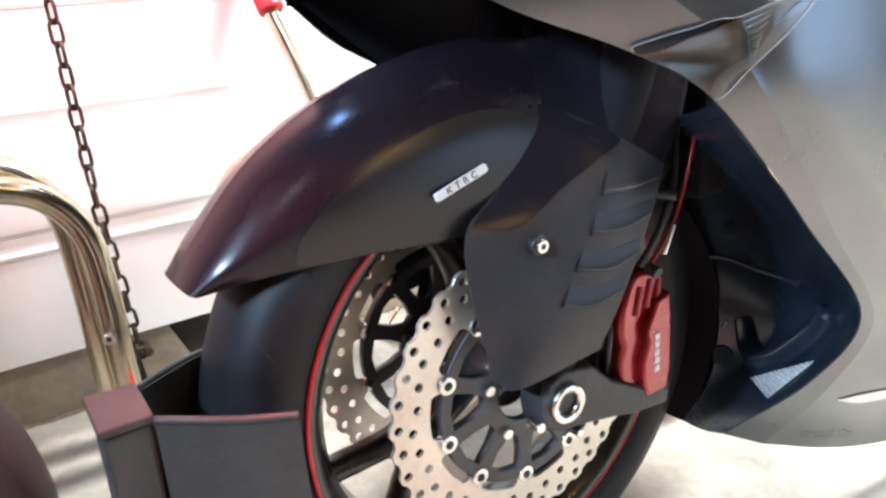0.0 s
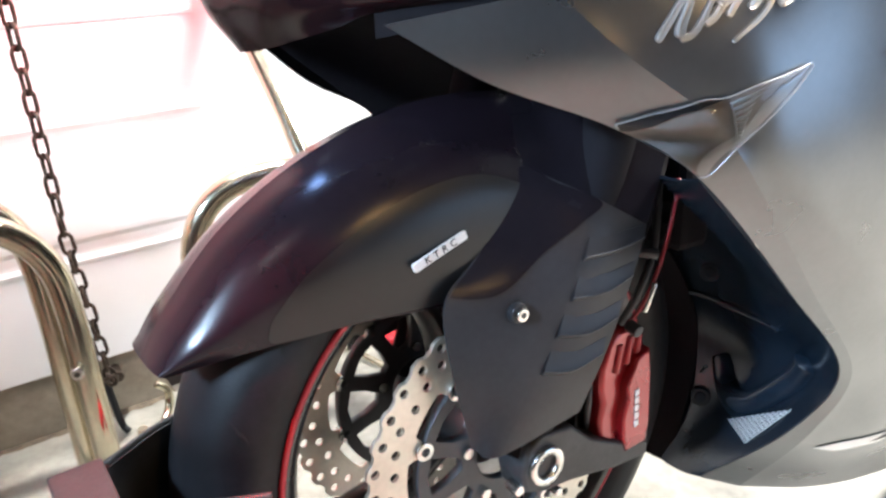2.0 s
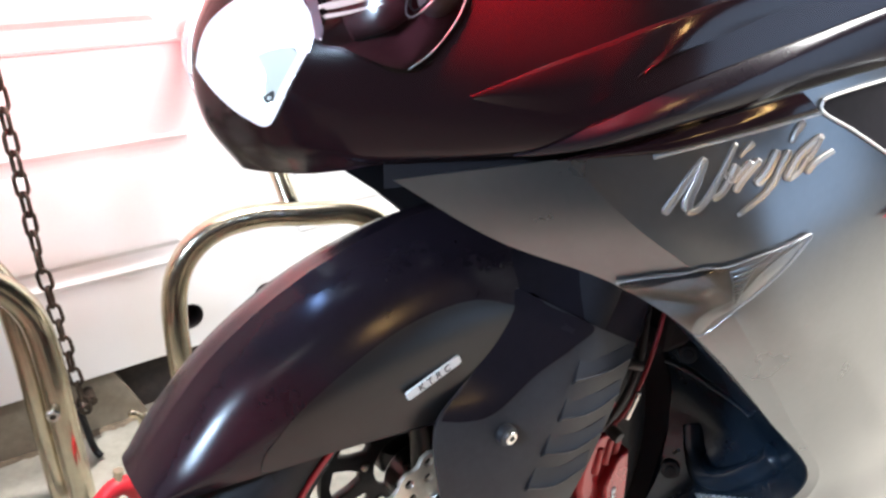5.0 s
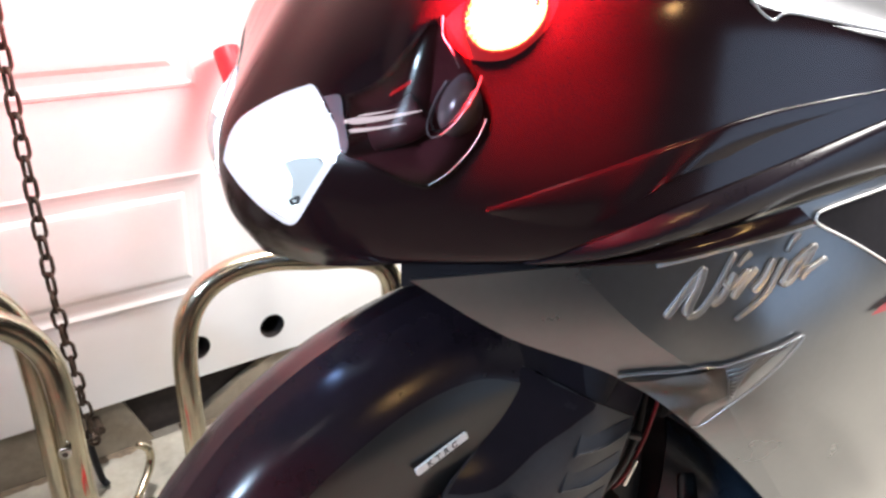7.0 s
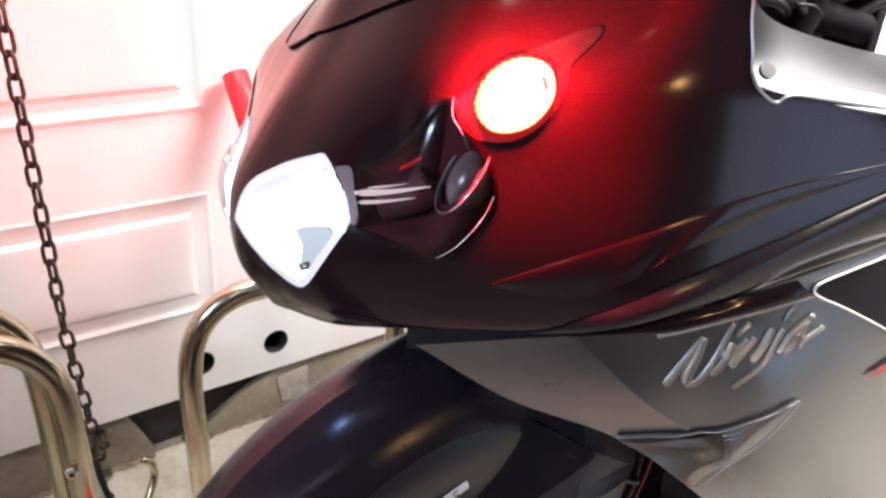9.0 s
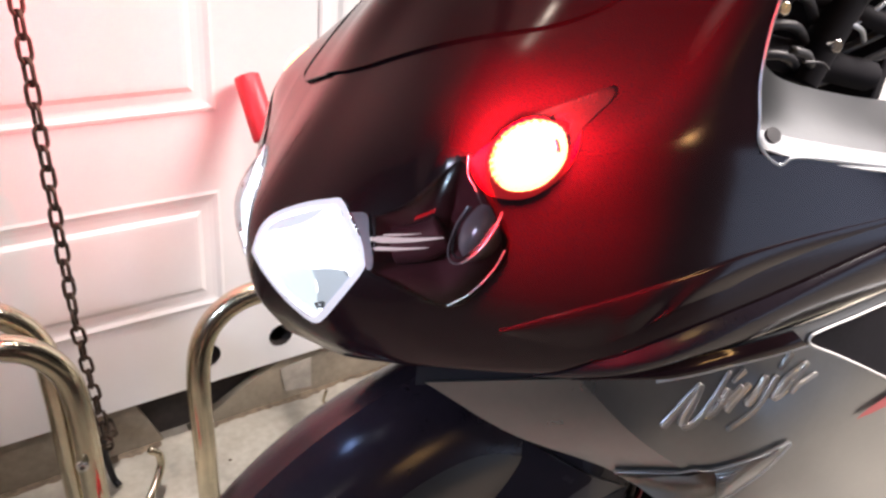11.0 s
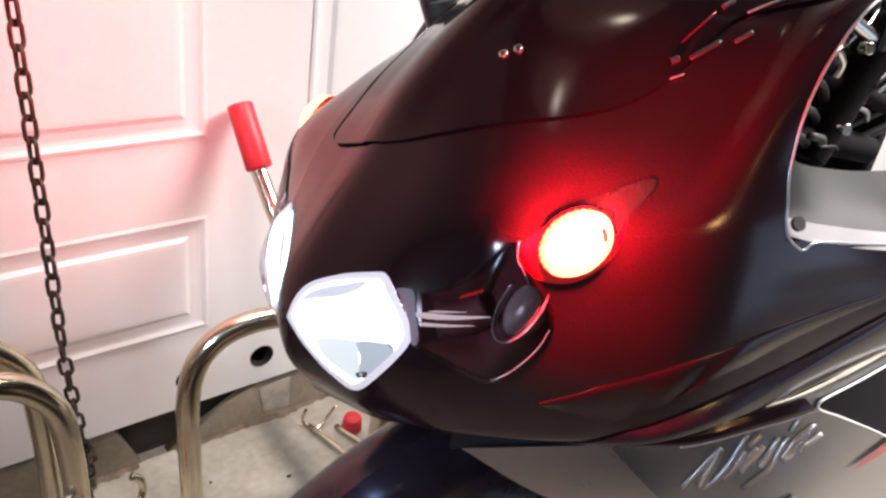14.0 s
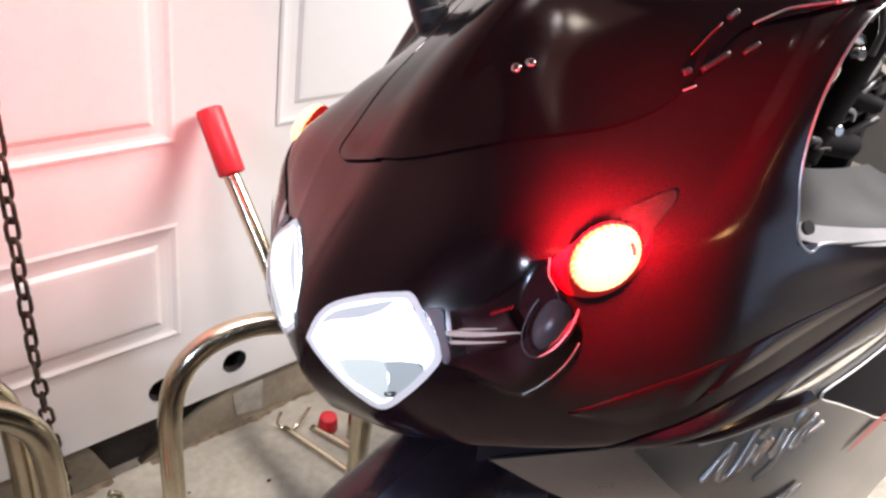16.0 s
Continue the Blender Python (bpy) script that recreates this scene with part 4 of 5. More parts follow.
for mirror, side in ((False, "left"), (True, "right")):
    lamp = group(side + "_outer_lamp", "unlit outer lamp with a round projector behind clear plastic")
    NOSE_S.patch("housing", LENS_UV, HOUSING, lamp, "dark red-brown lamp housing", lift=-0.005, dome=-0.036, rings=12, n=90, outer=1.06, mirror=mirror)
    NOSE_S.patch("lens", LENS_UV, SMOKE, lamp, "smoky clear lens", lift=0.0018, dome=0.005, rings=10, n=90, outer=1.03, mirror=mirror)
    NOSE_S.patch("rim", LENS_UV, COWL, lamp, lift=0.0005, inner=0.965, outer=1.05, rings=3, n=120, mirror=mirror)
    # faint emission on the divider stands in for headlamp light leaking through
    NOSE_S.patch("pale_divider", [(2.25, 2.93), (2.52, 2.98), (2.72, 2.76), (2.99, 2.42), (2.93, 2.32), (2.80, 2.5), (2.62, 2.68), (2.4, 2.84)], DIVIDER, lamp, "pale clear divider with headlamp glow painted in", lift=0.0026, rings=4, n=60, mirror=mirror)
    p = np.array((-0.113, -0.109, 0.851))
    p = flip_side(p) if mirror else p
    ahead = np.array((-0.85, 0.08, 0.52))
    ahead = ahead / np.linalg.norm(ahead)
    if mirror:
        ahead = flip_side(ahead) - flip_side((0, 0, 0))
    bm = bmesh.new()
    d = Vector(ahead)
    t1 = Vector((0, 0, 1)).cross(d).normalized()
    t2 = d.cross(t1)
    turn = Matrix((t1, t2, d)).transposed().to_4x4()
    bmesh.ops.create_uvsphere(bm, u_segments=28, v_segments=16, radius=0.0185, matrix=Matrix.Translation(Vector(p) - d * 0.010) @ turn @ Matrix.Diagonal((0.80, 1.35, 0.9, 1)))
    part("projector", bm, SMOKE_GLASS, lamp, "round projector lamp")
    for r, th, mt in ((0.0225, 0.0008, SILVER), (0.0190, 0.0007, CARRIER)):
        ring = [Vector(p) + (t1 * math.cos(a) * 0.85 + t2 * math.sin(a) * 1.42) * r for a in np.linspace(0, 2 * math.pi, 24)]
        tube("projector_ring", ring, th, mt, lamp, n=70, seg=8)
    edge = [(4.10, 2.02), (4.24, 2.18), (4.36, 2.40), (4.44, 2.6), (4.49, 2.80)]
    tube("lens_edge", [dip(u, v, -0.002, mirror) for u, v in edge], 0.0005, SILVER, lamp, n=40, seg=6)
    # headlamp reflections in the clear housing, built as glowing tapered tubes
    for a, b, r in (((2.66, 2.69), (3.92, 2.94), 0.0030), ((2.74, 2.58), (3.75, 2.79), 0.0018), ((2.9, 2.80), (3.55, 2.95), 0.0010)):
        q = [dip(a[0] + (b[0] - a[0]) * f, a[1] + (b[1] - a[1]) * f, 0.0005 + 0.002 * f, mirror) for f in (0, 0.5, 1)]
        tube("reflection_streak", q, r, STRIP, lamp, "white glowing streak painted as the headlamp's reflection", n=24, seg=8, taper=0.9)

    barrel = [dip(u, v, back, mirror) for u, v, back in ((3.0, 2.70, 0.020), (3.4, 2.82, 0.024), (3.75, 2.95, 0.027))]
    tube("barrel", barrel, 0.0150, HOUSING, lamp, "dark glossy lamp barrel", n=20, seg=28)
    # row of red glowing bits painted as the signal's reflection in the barrel
    for k in range(6):
        u, v = 3.30 + 0.07 * k, 3.10 + 0.028 * k
        tube("red_reflection", [dip(u, v - 0.02, 0.004, mirror), dip(u + 0.015, v, 0.004, mirror), dip(u + 0.03, v + 0.03, 0.004, mirror)], 0.0007, SIGNAL_RIM, lamp, "small red glint painted as the signal's reflection", n=6, seg=6)

    # lit signal: a ribbed glowing core in a red bowl with a pointed clear end
    sig = group(side + "_signal", "lit red signal lamp under a clear pointed lens")
    mid, out = dip(4.66, 3.94, 0.0, mirror), NOSE_S.normal(-4.66 if mirror else 4.66, 3.94)
    mid = mid - out * 0.0012
    along = np.array((0.055, 0.025 if mirror else -0.025, 0.052))
    along = along - (along @ out) * out
    along = along / np.linalg.norm(along)
    over = np.cross(along, out) if mirror else np.cross(out, along)

    bulge = 0.013 if mirror else 0.0

    def dome(name, ra, rb, high, base, ribs, depth, material, label, teeth=0.0):
        high = high + (bulge if teeth > 0.002 else 0.0)
        verts, faces, nn, kk = [], [], 96, 10
        for k in range(kk + 1):
            f = math.sin(k / kk * math.pi / 2)
            for i in range(nn):
                a = 2 * math.pi * i / nn
                slant = depth * f * (math.sin(ribs * a + 5 * f) + 0.5 * math.sin(7 * a + 1.3))
                if teeth and f > 0.9:
                    # slanted ribs show as teeth along the upper edge
                    slant -= teeth * max(0.0, math.sin(a - 0.35)) ** 0.5 * ((ribs * a / 3.0) % 1.0)
                p = mid + along * (ra * f + slant) * math.cos(a) + over * (rb * f + slant) * math.sin(a) + out * (base + high * math.cos(k / kk * math.pi / 2) + slant * 0.5)
                verts.append(p)
        for k in range(kk):
            for i in range(nn):
                q = (k * nn + i, k * nn + (i + 1) % nn, (k + 1) * nn + (i + 1) % nn, (k + 1) * nn + i)
                faces.append(q[::-1] if mirror else q)
        return obj(name, verts, faces, material, sig, label)

    # emissive red patch on the cowl in place of bloom round the signal
    NOSE_S.patch("bloom_patch", [(4.06, 3.90), (4.18, 3.66), (4.38, 3.46), (4.68, 3.42), (4.93, 3.64), (5.02, 3.95), (4.95, 4.25), (4.76, 4.5), (4.5, 4.45), (4.24, 4.25)], HALO, sig, "red glow painted round the signal core", lift=0.0006, rings=6, n=70, mirror=mirror)
    dome("red_bowl", 0.0298, 0.0242, 0.003, 0.0, 24, 0.0003, SIGNAL_RIM, "red signal bowl")
    dome("orange_ring", 0.0288, 0.0228, 0.003, 0.0016, 30, 0.0002, SIGNAL_MID, "orange glowing ring", 0.0012)
    dome("lit_core", 0.0286, 0.0224, 0.004, 0.0026, 33, 0.0002, SIGNAL, "glowing yellow-white signal core", 0.0036)
    slot = [mid + along * (0.0205 - 0.0032 * (k / 4 - 1) ** 2) + over * (-0.0100 + 0.0021 * k) + out * (0.0066 + bulge * 0.7) for k in range(5)]
    tube("signal_slot", slot, 0.0015, SIGNAL_SLOT, sig, "dim orange slot in the signal core", n=16, seg=8)
    NOSE_S.patch("lens_tip", [(4.22, 4.5), (4.38, 4.78), (4.58, 5.02), (4.71, 4.98), (4.83, 4.62), (4.96, 4.05), (4.7, 4.45)], WING, sig, "clear pointed lens end", lift=0.0010, dome=0.001, rings=5, n=40, mirror=mirror)
    tube("lens_lip", [dip(u, v, -0.002, mirror) for u, v in ((4.02, 3.94), (4.1, 3.72), (4.2, 3.58), (4.28, 3.38))], 0.0006, SILVER, sig, n=20, seg=6)

# folded ledge low on the cowl and the dark panel below it
for mirror, side in ((False, "left"), (True, "right")):
    mid_panel = group(side + "_cowl_ledge", "black folded ledge along the foot of the cowl")
    rows = []
    for g, lift in ((0.0, 0.0003), (0.12, 0.0014), (0.5, 0.0016), (1.0, 0.0006)):
        row = []
        for (u0, v0), (u1, v1) in (((4.52, 1.71), (4.56, 1.66)), ((4.88, 1.94), (4.86, 1.50)), ((5.33, 2.13), (5.16, 1.36)), ((5.75, 2.28), (5.52, 1.56)), ((6.2, 2.52), (5.95, 1.90)), ((6.98, 3.05), (6.9, 2.5))):
            u, v = u0 + (u1 - u0) * g, v0 + (v1 - v0) * g
            row.append(NOSE_S.at(u, v) + NOSE_S.normal(u, v) * lift)
        rows.append(row)
    Sheet(rows).skin("ledge", COWL, mid_panel, mirror=mirror, res=10, thick=0.0008)
    NOSE_S.patch("under_panel", [(4.75, 0.35), (5.1, 0.95), (5.5, 1.15), (6.2, 1.5), (6.98, 2.0), (6.98, 0.1), (6.0, 0.06), (5.2, 0.1)], BLACK, mid_panel, lift=0.002, dome=0.006, rings=10, n=70, mirror=mirror, thick=0.003)
    frame_ = group(side + "_cowl_opening", "silver-edged opening in the cowl side")
    rim_line = [NOSE_S.at(6.0, v) for v in np.linspace(7.4, 4.12, 10)] + [NOSE_S.at(6.06, 3.98) + (0.006, -0.002, -0.006)] + [NOSE_S.at(u, 4.0) for u in np.linspace(6.15, 7, 6)]
    rim_line = [flip_side(p) if mirror else p for p in rim_line]
    tube("edge", rim_line, 0.0013, SILVER, frame_, n=80, seg=8)
    shelf = Sheet((
        ((0.058, -0.204, 0.926), (0.11, -0.22, 0.916), (0.22, -0.245, 0.903), (0.35, -0.262, 0.892)),
        ((0.060, -0.188, 0.944), (0.12, -0.200, 0.934), (0.23, -0.222, 0.92), (0.36, -0.24, 0.908)),
        ((0.064, -0.180, 0.984), (0.13, -0.168, 0.962), (0.24, -0.165, 0.944), (0.36, -0.16, 0.93)),
    ))
    shelf.skin("shelf", SHELF, frame_, mirror=mirror, label="silver-grey inner shelf")
    lip = Sheet((
        ((0.060, -0.205, 0.925), (0.11, -0.221, 0.915), (0.22, -0.246, 0.902), (0.35, -0.263, 0.891)),
        ((0.060, -0.196, 0.937), (0.11, -0.210, 0.928), (0.22, -0.234, 0.914), (0.35, -0.252, 0.903)),
    ))
    lip.skin("ledge_lip", LIPM, frame_, mirror=mirror, label="pale silver lip of the opening", thick=0.002)
    p = np.array((0.066, -0.2065, 0.934))
    p, q = (flip_side(x) if mirror else x for x in (p, p + (-0.001, -0.0025, 0.002)))
    cyl("slot_bolt", p, q, 0.006, PLASTIC, frame_, seg=12)

inside_part = group("cockpit", "dark cables, brackets and steering parts behind the cowl")
box("inner_wall", (0.33, 0.02, 1.0), (0.02, 0.34, 0.36), VOID, inside_part, bevel=0.004)
for a, b, r, m in (((0.12, -0.12, 1.10), (0.34, -0.17, 1.02), 0.007, STEEL), ((0.10, -0.10, 1.045), (0.30, -0.16, 1.0), 0.009, VOID), ((0.09, -0.11, 0.985), (0.30, -0.15, 0.955), 0.014, VOID), ((0.16, -0.08, 1.02), (0.26, -0.14, 1.03), 0.011, VOID), ((0.14, -0.12, 0.97), (0.18, -0.13, 1.06), 0.010, VOID), ((0.2, -0.14, 0.95), (0.25, -0.15, 1.08), 0.016, VOID)):
    cyl("bracket", a, b, r, m, inside_part, seg=14, bevel=0.002)
for k in range(5):
    z = 0.955 + 0.024 * k
    tube("cable", [(0.09, -0.09 - 0.01 * k, z), (0.16, -0.14, z + 0.02), (0.24, -0.13, z - 0.01), (0.32, -0.16, z + 0.03)], 0.0045, PLASTIC, inside_part, n=24, seg=8)
for x, y, z in ((0.10, -0.135, 1.04), (0.13, -0.145, 1.012), (0.12, -0.14, 1.0), (0.19, -0.155, 1.055), (0.2, -0.158, 0.985)):
    cyl("bolt", (x, y, z), (x - 0.004, y - 0.008, z + 0.002), 0.0055, STEEL, inside_part, seg=12, bevel=0.001)
rng = random.Random(5)
for k in range(22):
    p = np.array((rng.uniform(0.10, 0.30), rng.uniform(-0.175, -0.12), rng.uniform(0.95, 1.10)))
    d = np.array((rng.uniform(-0.03, 0.03), rng.uniform(-0.006, 0.006), rng.uniform(-0.02, 0.02)))
    tube("loom", [p - d, p + (0, -0.004, 0.003), p + d], rng.uniform(0.0012, 0.0035), (STEEL, CARRIER, PLASTIC, SILVER)[k % 4], inside_part, "glinting wire or clip", n=8, seg=8)
tube("glossy_hose", [(0.10, -0.13, 1.065), (0.13, -0.15, 1.06), (0.16, -0.155, 1.045), (0.17, -0.15, 1.03)], 0.0035, STEEL, inside_part, n=20, seg=10)

# right-hand mirror stalk past the screen
stalk = group("mirror_stalk", "black mirror stalk with a ball joint")
m0 = flip_side((0.02, -0.085, 1.035))
tube("arm", [m0 + (0, 0, -0.02), m0 + (-0.012, 0.012, 0.02), m0 + (-0.016, 0.014, 0.06), m0 + (-0.03, 0.03, 0.11), m0 + (-0.02, 0.06, 0.2)], 0.016, PLASTIC, stalk, n=40, seg=14)
cyl("collar", m0 + (0, 0, -0.012), m0 + (-0.004, 0.004, 0.004), 0.018, CASTING, stalk, bevel=0.002)

beak = group("inner_fairing", "black inner fairing under the nose")
Sheet((
    ((-0.130, 0.213, 0.718), (-0.077, 0.220, 0.680), (0.004, 0.229, 0.622), (0.086, 0.237, 0.564), (0.150, 0.245, 0.515)),
    ((-0.100, 0.195, 0.735), (-0.030, 0.200, 0.705), (0.050, 0.205, 0.660), (0.130, 0.210, 0.600), (0.200, 0.215, 0.540)),
    ((-0.080, 0.120, 0.745), (0.000, 0.120, 0.725), (0.090, 0.120, 0.690), (0.180, 0.120, 0.640), (0.250, 0.120, 0.580)),
)).skin("panel", VOID, beak, res=8, thick=0.004)
# added dark filler; the flat box also keeps lamp light off the mudguard
core = group("radiator", "black filler boxes for radiator and inner panels behind the fork")
box("radiator_core", (0.235, 0.06, 0.60), (0.05, 0.34, 0.26), VOID, core, bevel=0.01)
box("light_stop", (0.08, 0.06, 0.732), (0.22, 0.38, 0.012), VOID, core, bevel=0.006)
for k in range(9):
    box("radiator_fin", (0.208, 0.06, 0.50 + 0.024 * k), (0.006, 0.32, 0.004), VOID, core, bevel=0.001)

# ---- side fairings and their inner ducts ----
for mirror, side in ((False, "left"), (True, "right")):
    fairing = group(side + "_fairing", "side fairing, graphite left, blacked for shade right")
    # right panel and duct are flat black: their shade is put into the colour
    SIDE_S.skin("panel", VOID if mirror else GREY, fairing, mirror=mirror, res=16, label="fairing panel, graphite left, blacked for shade right")
    duct = group(side + "_duct", "gloss black inner duct with a small mesh grille")
    DUCT_S = Sheet((
        ((0.061, -0.232, 0.596), (0.195, -0.240, 0.475), (0.313, -0.241, 0.357), (0.312, -0.195, 0.262), (0.292, -0.108, 0.162)),
        ((0.115, -0.165, 0.575), (0.245, -0.170, 0.46), (0.365, -0.165, 0.35), (0.375, -0.135, 0.262), (0.300, -0.072, 0.148)),
        ((0.175, -0.075, 0.56), (0.335, -0.070, 0.45), (0.405, -0.070, 0.355), (0.420, -0.070, 0.25), (0.320, -0.022, 0.135)),
        ((0.21, 0.03, 0.56), (0.36, 0.03, 0.45), (0.42, 0.03, 0.35), (0.43, 0.03, 0.25), (0.36, 0.04, 0.13)),
        ((0.22, 0.15, 0.56), (0.36, 0.15, 0.45), (0.42, 0.15, 0.35), (0.43, 0.15, 0.25), (0.38, 0.15, 0.13)),
    ))
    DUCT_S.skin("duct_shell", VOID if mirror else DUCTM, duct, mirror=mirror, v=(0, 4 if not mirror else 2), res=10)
    if not mirror:
        A, B, C = (np.array(p) + (-0.006, -0.006, 0.001) for p in ((0.366, -0.089, 0.212), (0.343, -0.179, 0.277), (0.326, -0.139, 0.219)))
        for k in range(13):
            f = k / 12
            for p, q in ((A + (B - A) * f, C + (B - C) * f), (A + (C - A) * f, A + (B - A) * f), (B + (C - B) * f, B + (A - B) * f)):
                g = np.array((-0.002, -0.002, 0.0005))
                tube("mesh_wire", [p + g, (p + q) / 2 + g, q + g], 0.0010, LABELW, duct, n=3, seg=5)
        for x, y, z in ((0.364, -0.043, 0.395), (0.345, -0.062, 0.235)):
            cyl("duct_boss", (x + 0.006, y + 0.004, z), (x - 0.006, y - 0.004, z + 0.002), 0.0125, DUCTM, duct, seg=28, bevel=0.002)
            cyl("duct_bolt", (x - 0.0055, y - 0.0037, z + 0.002), (x - 0.009, y - 0.006, z + 0.003), 0.0075, DUCTM, duct, seg=20, bevel=0.0015)
        ridge = [DUCT_S.at(u, v) + np.array((-0.003, -0.003, 0.001)) for u, v in ((2.29, 3.29), (2.17, 2.75), (2.21, 2.17), (2.17, 1.75), (2.1, 1.4))]
        tube("ridge", ridge, 0.0042, DUCTM, duct, n=40, seg=10)
        horn = [DUCT_S.at(u, v) + np.array((0.010, 0.011, 0.0)) for u, v in ((3.0, 2.3), (3.22, 1.95), (3.3, 1.3), (3.12, 0.8), (2.6, 0.55), (2.2, 0.5))]
        tube("scoop_lip", horn, 0.0175, DUCTM, duct, n=50, seg=14)
        cyl("pin", (0.30, -0.09, 0.297), (0.296, -0.098, 0.308), 0.0022, STEEL, duct, seg=8)
    # shade in the gap below the cowl, put in as a black sheet
    under = group(side + "_recess", "black sheet as the shade between cowl and fairing")
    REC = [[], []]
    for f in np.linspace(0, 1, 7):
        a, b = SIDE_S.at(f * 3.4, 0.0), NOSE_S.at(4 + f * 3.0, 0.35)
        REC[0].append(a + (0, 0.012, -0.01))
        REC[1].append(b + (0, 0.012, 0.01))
    Sheet(REC).skin("gap_shade_sheet", VOID, under, mirror=mirror, res=6)

# marks on the left fairing: a side lamp, slanted chrome strokes, the vent and its trim
fairing = bpy.data.objects["left_fairing"]
side_lamp = group("side_lamp", "clear pointed side lamp in the fairing")
SL = [(0.12, 1.90), (0.57, 1.78), (0.86, 1.73), (1.13, 1.69), (1.34, 1.72), (1.70, 1.65), (1.92, 1.60), (2.11, 1.51), (2.11, 1.57), (1.92, 1.84), (1.57, 2.11), (0.99, 2.48), (0.30, 2.88), (0.04, 2.93), (0.0, 2.5), (0.01, 2.06)]
SIDE_S.patch("base", SL, LAMP_BASE, side_lamp, lift=0.001, rings=8, n=110)
SIDE_S.patch("dark_top", [(0.14, 1.90), (0.61, 1.79), (1.13, 1.70), (1.34, 1.73), (1.04, 1.78), (0.79, 1.84), (0.38, 2.00), (0.04, 2.06)], PLASTIC, side_lamp, lift=0.0025, rings=4, n=60)
SIDE_S.patch("silver_band", [(2.11, 1.54), (1.92, 1.82), (1.57, 2.09), (0.99, 2.46), (0.30, 2.86), (0.06, 2.90), (0.31, 2.73), (1.0, 2.31), (1.54, 2.02), (1.88, 1.80)], SILVER, side_lamp, lift=0.0022, rings=4, n=80)
SIDE_S.patch("lens", SL, LENS, side_lamp, lift=0.003, dome=0.007, rings=10, n=110)


def on_side(u, v, lift):
    return SIDE_S.at(u, v) + SIDE_S.normal(u, v) * lift


for k in range(8):
    f = k / 7.6
    u0, v0, u1, v1 = 1.33 - 0.28 * f ** 1.3, 1.80 + 0.52 * f, 1.78 - 0.66 * f, 1.675 + 0.60 * f
    tube("flute", [on_side(u0, v0, 0.0045), on_side((u0 + u1) / 2, (v0 + v1) / 2 + 0.012, 0.0055), on_side(u1, v1, 0.0030)], 0.0018, SILVER, side_lamp, n=10, seg=8, taper=1.0)
tube("step", [on_side(u, v, 0.0042) for u, v in ((1.34, 1.78), (1.25, 1.97), (1.03, 2.36))], 0.0007, SILVER, side_lamp, n=20, seg=8)
tube("lens_edge", [on_side(u, v, 0.004) for u, v in SL[7:14]], 0.0006, SILVER, side_lamp, n=50, seg=8)
tube("lens_edge", [on_side(u, v, 0.004) for u, v in SL[:8]], 0.0004, SILVER, side_lamp, n=50, seg=8)

# dark reflection built as a black strip, the crease highlight as a silver tube
strip_rows = [[SIDE_S.at(u, v * min(1.0, 0.05 + (u - 0.95) / 0.7)) + SIDE_S.normal(u, v) * lift * min(1.0, 0.1 + (u - 0.95) / 0.5) for u in np.linspace(0.95, 2.60, 14)] for v, lift in ((0.0, 0.002), (0.10, 0.005), (0.19, 0.0045), (0.215, 0.0008))]
Sheet(strip_rows).skin("dark_reflection_strip", COWL, fairing, label="black strip painted as the dark reflection along the top edge", res=6, thick=0.001)
tube("crease_highlight", [SIDE_S.at(u, 0.225) + SIDE_S.normal(u, 0.225) * 0.001 for u in (1.5, 1.8, 2.1, 2.4, 2.62)], 0.0016, SILVER, fairing, n=30, seg=8, taper=0.0)

strokes = group("chrome_strokes", "slanted chrome strokes on the fairing")


def stroke(pts, w0, w1):
    """A raised flat stroke with rounded ends and a bright rim, w0 and w1 its half widths."""
    n = 26
    line = spline([(u, v, 0.0) for u, v in pts], n)
    verts, faces = [], []
    at = [SIDE_S.at(p[0], p[1]) for p in line]
    run = np.cumsum([0.0] + [np.linalg.norm(at[i + 1] - at[i]) for i in range(n - 1)])
    for i in range(n):
        f = run[i] / run[-1]
        w = w0 + (w1 - w0) * f
        near = min(1.0, (min(run[i], run[-1] - run[i]) + 0.0004) / (w * 0.9))
        w *= math.sqrt(1 - (1 - near) ** 2)
        out = SIDE_S.normal(line[i][0], line[i][1])
        d = at[min(i + 1, n - 1)] - at[max(i - 1, 0)]
        side = np.cross(out, d)
        side /= np.linalg.norm(side)
        for a, h in ((-1.0, 0.0), (-0.92, 0.0022), (-0.72, 0.0026), (-0.5, 0.0017), (0.5, 0.0017), (0.72, 0.0026), (0.92, 0.0022), (1.0, 0.0)):
            verts.append(at[i] + side * w * a + out * h)
    for i in range(n - 1):
        for k in range(7):
            faces.append((i * 8 + k, i * 8 + k + 1, i * 8 + k + 9, i * 8 + k + 8))
    faces += [tuple(range(7, -1, -1)), tuple((n - 1) * 8 + k for k in range(8))]
    obj("stroke", verts, faces, CHROME, strokes)


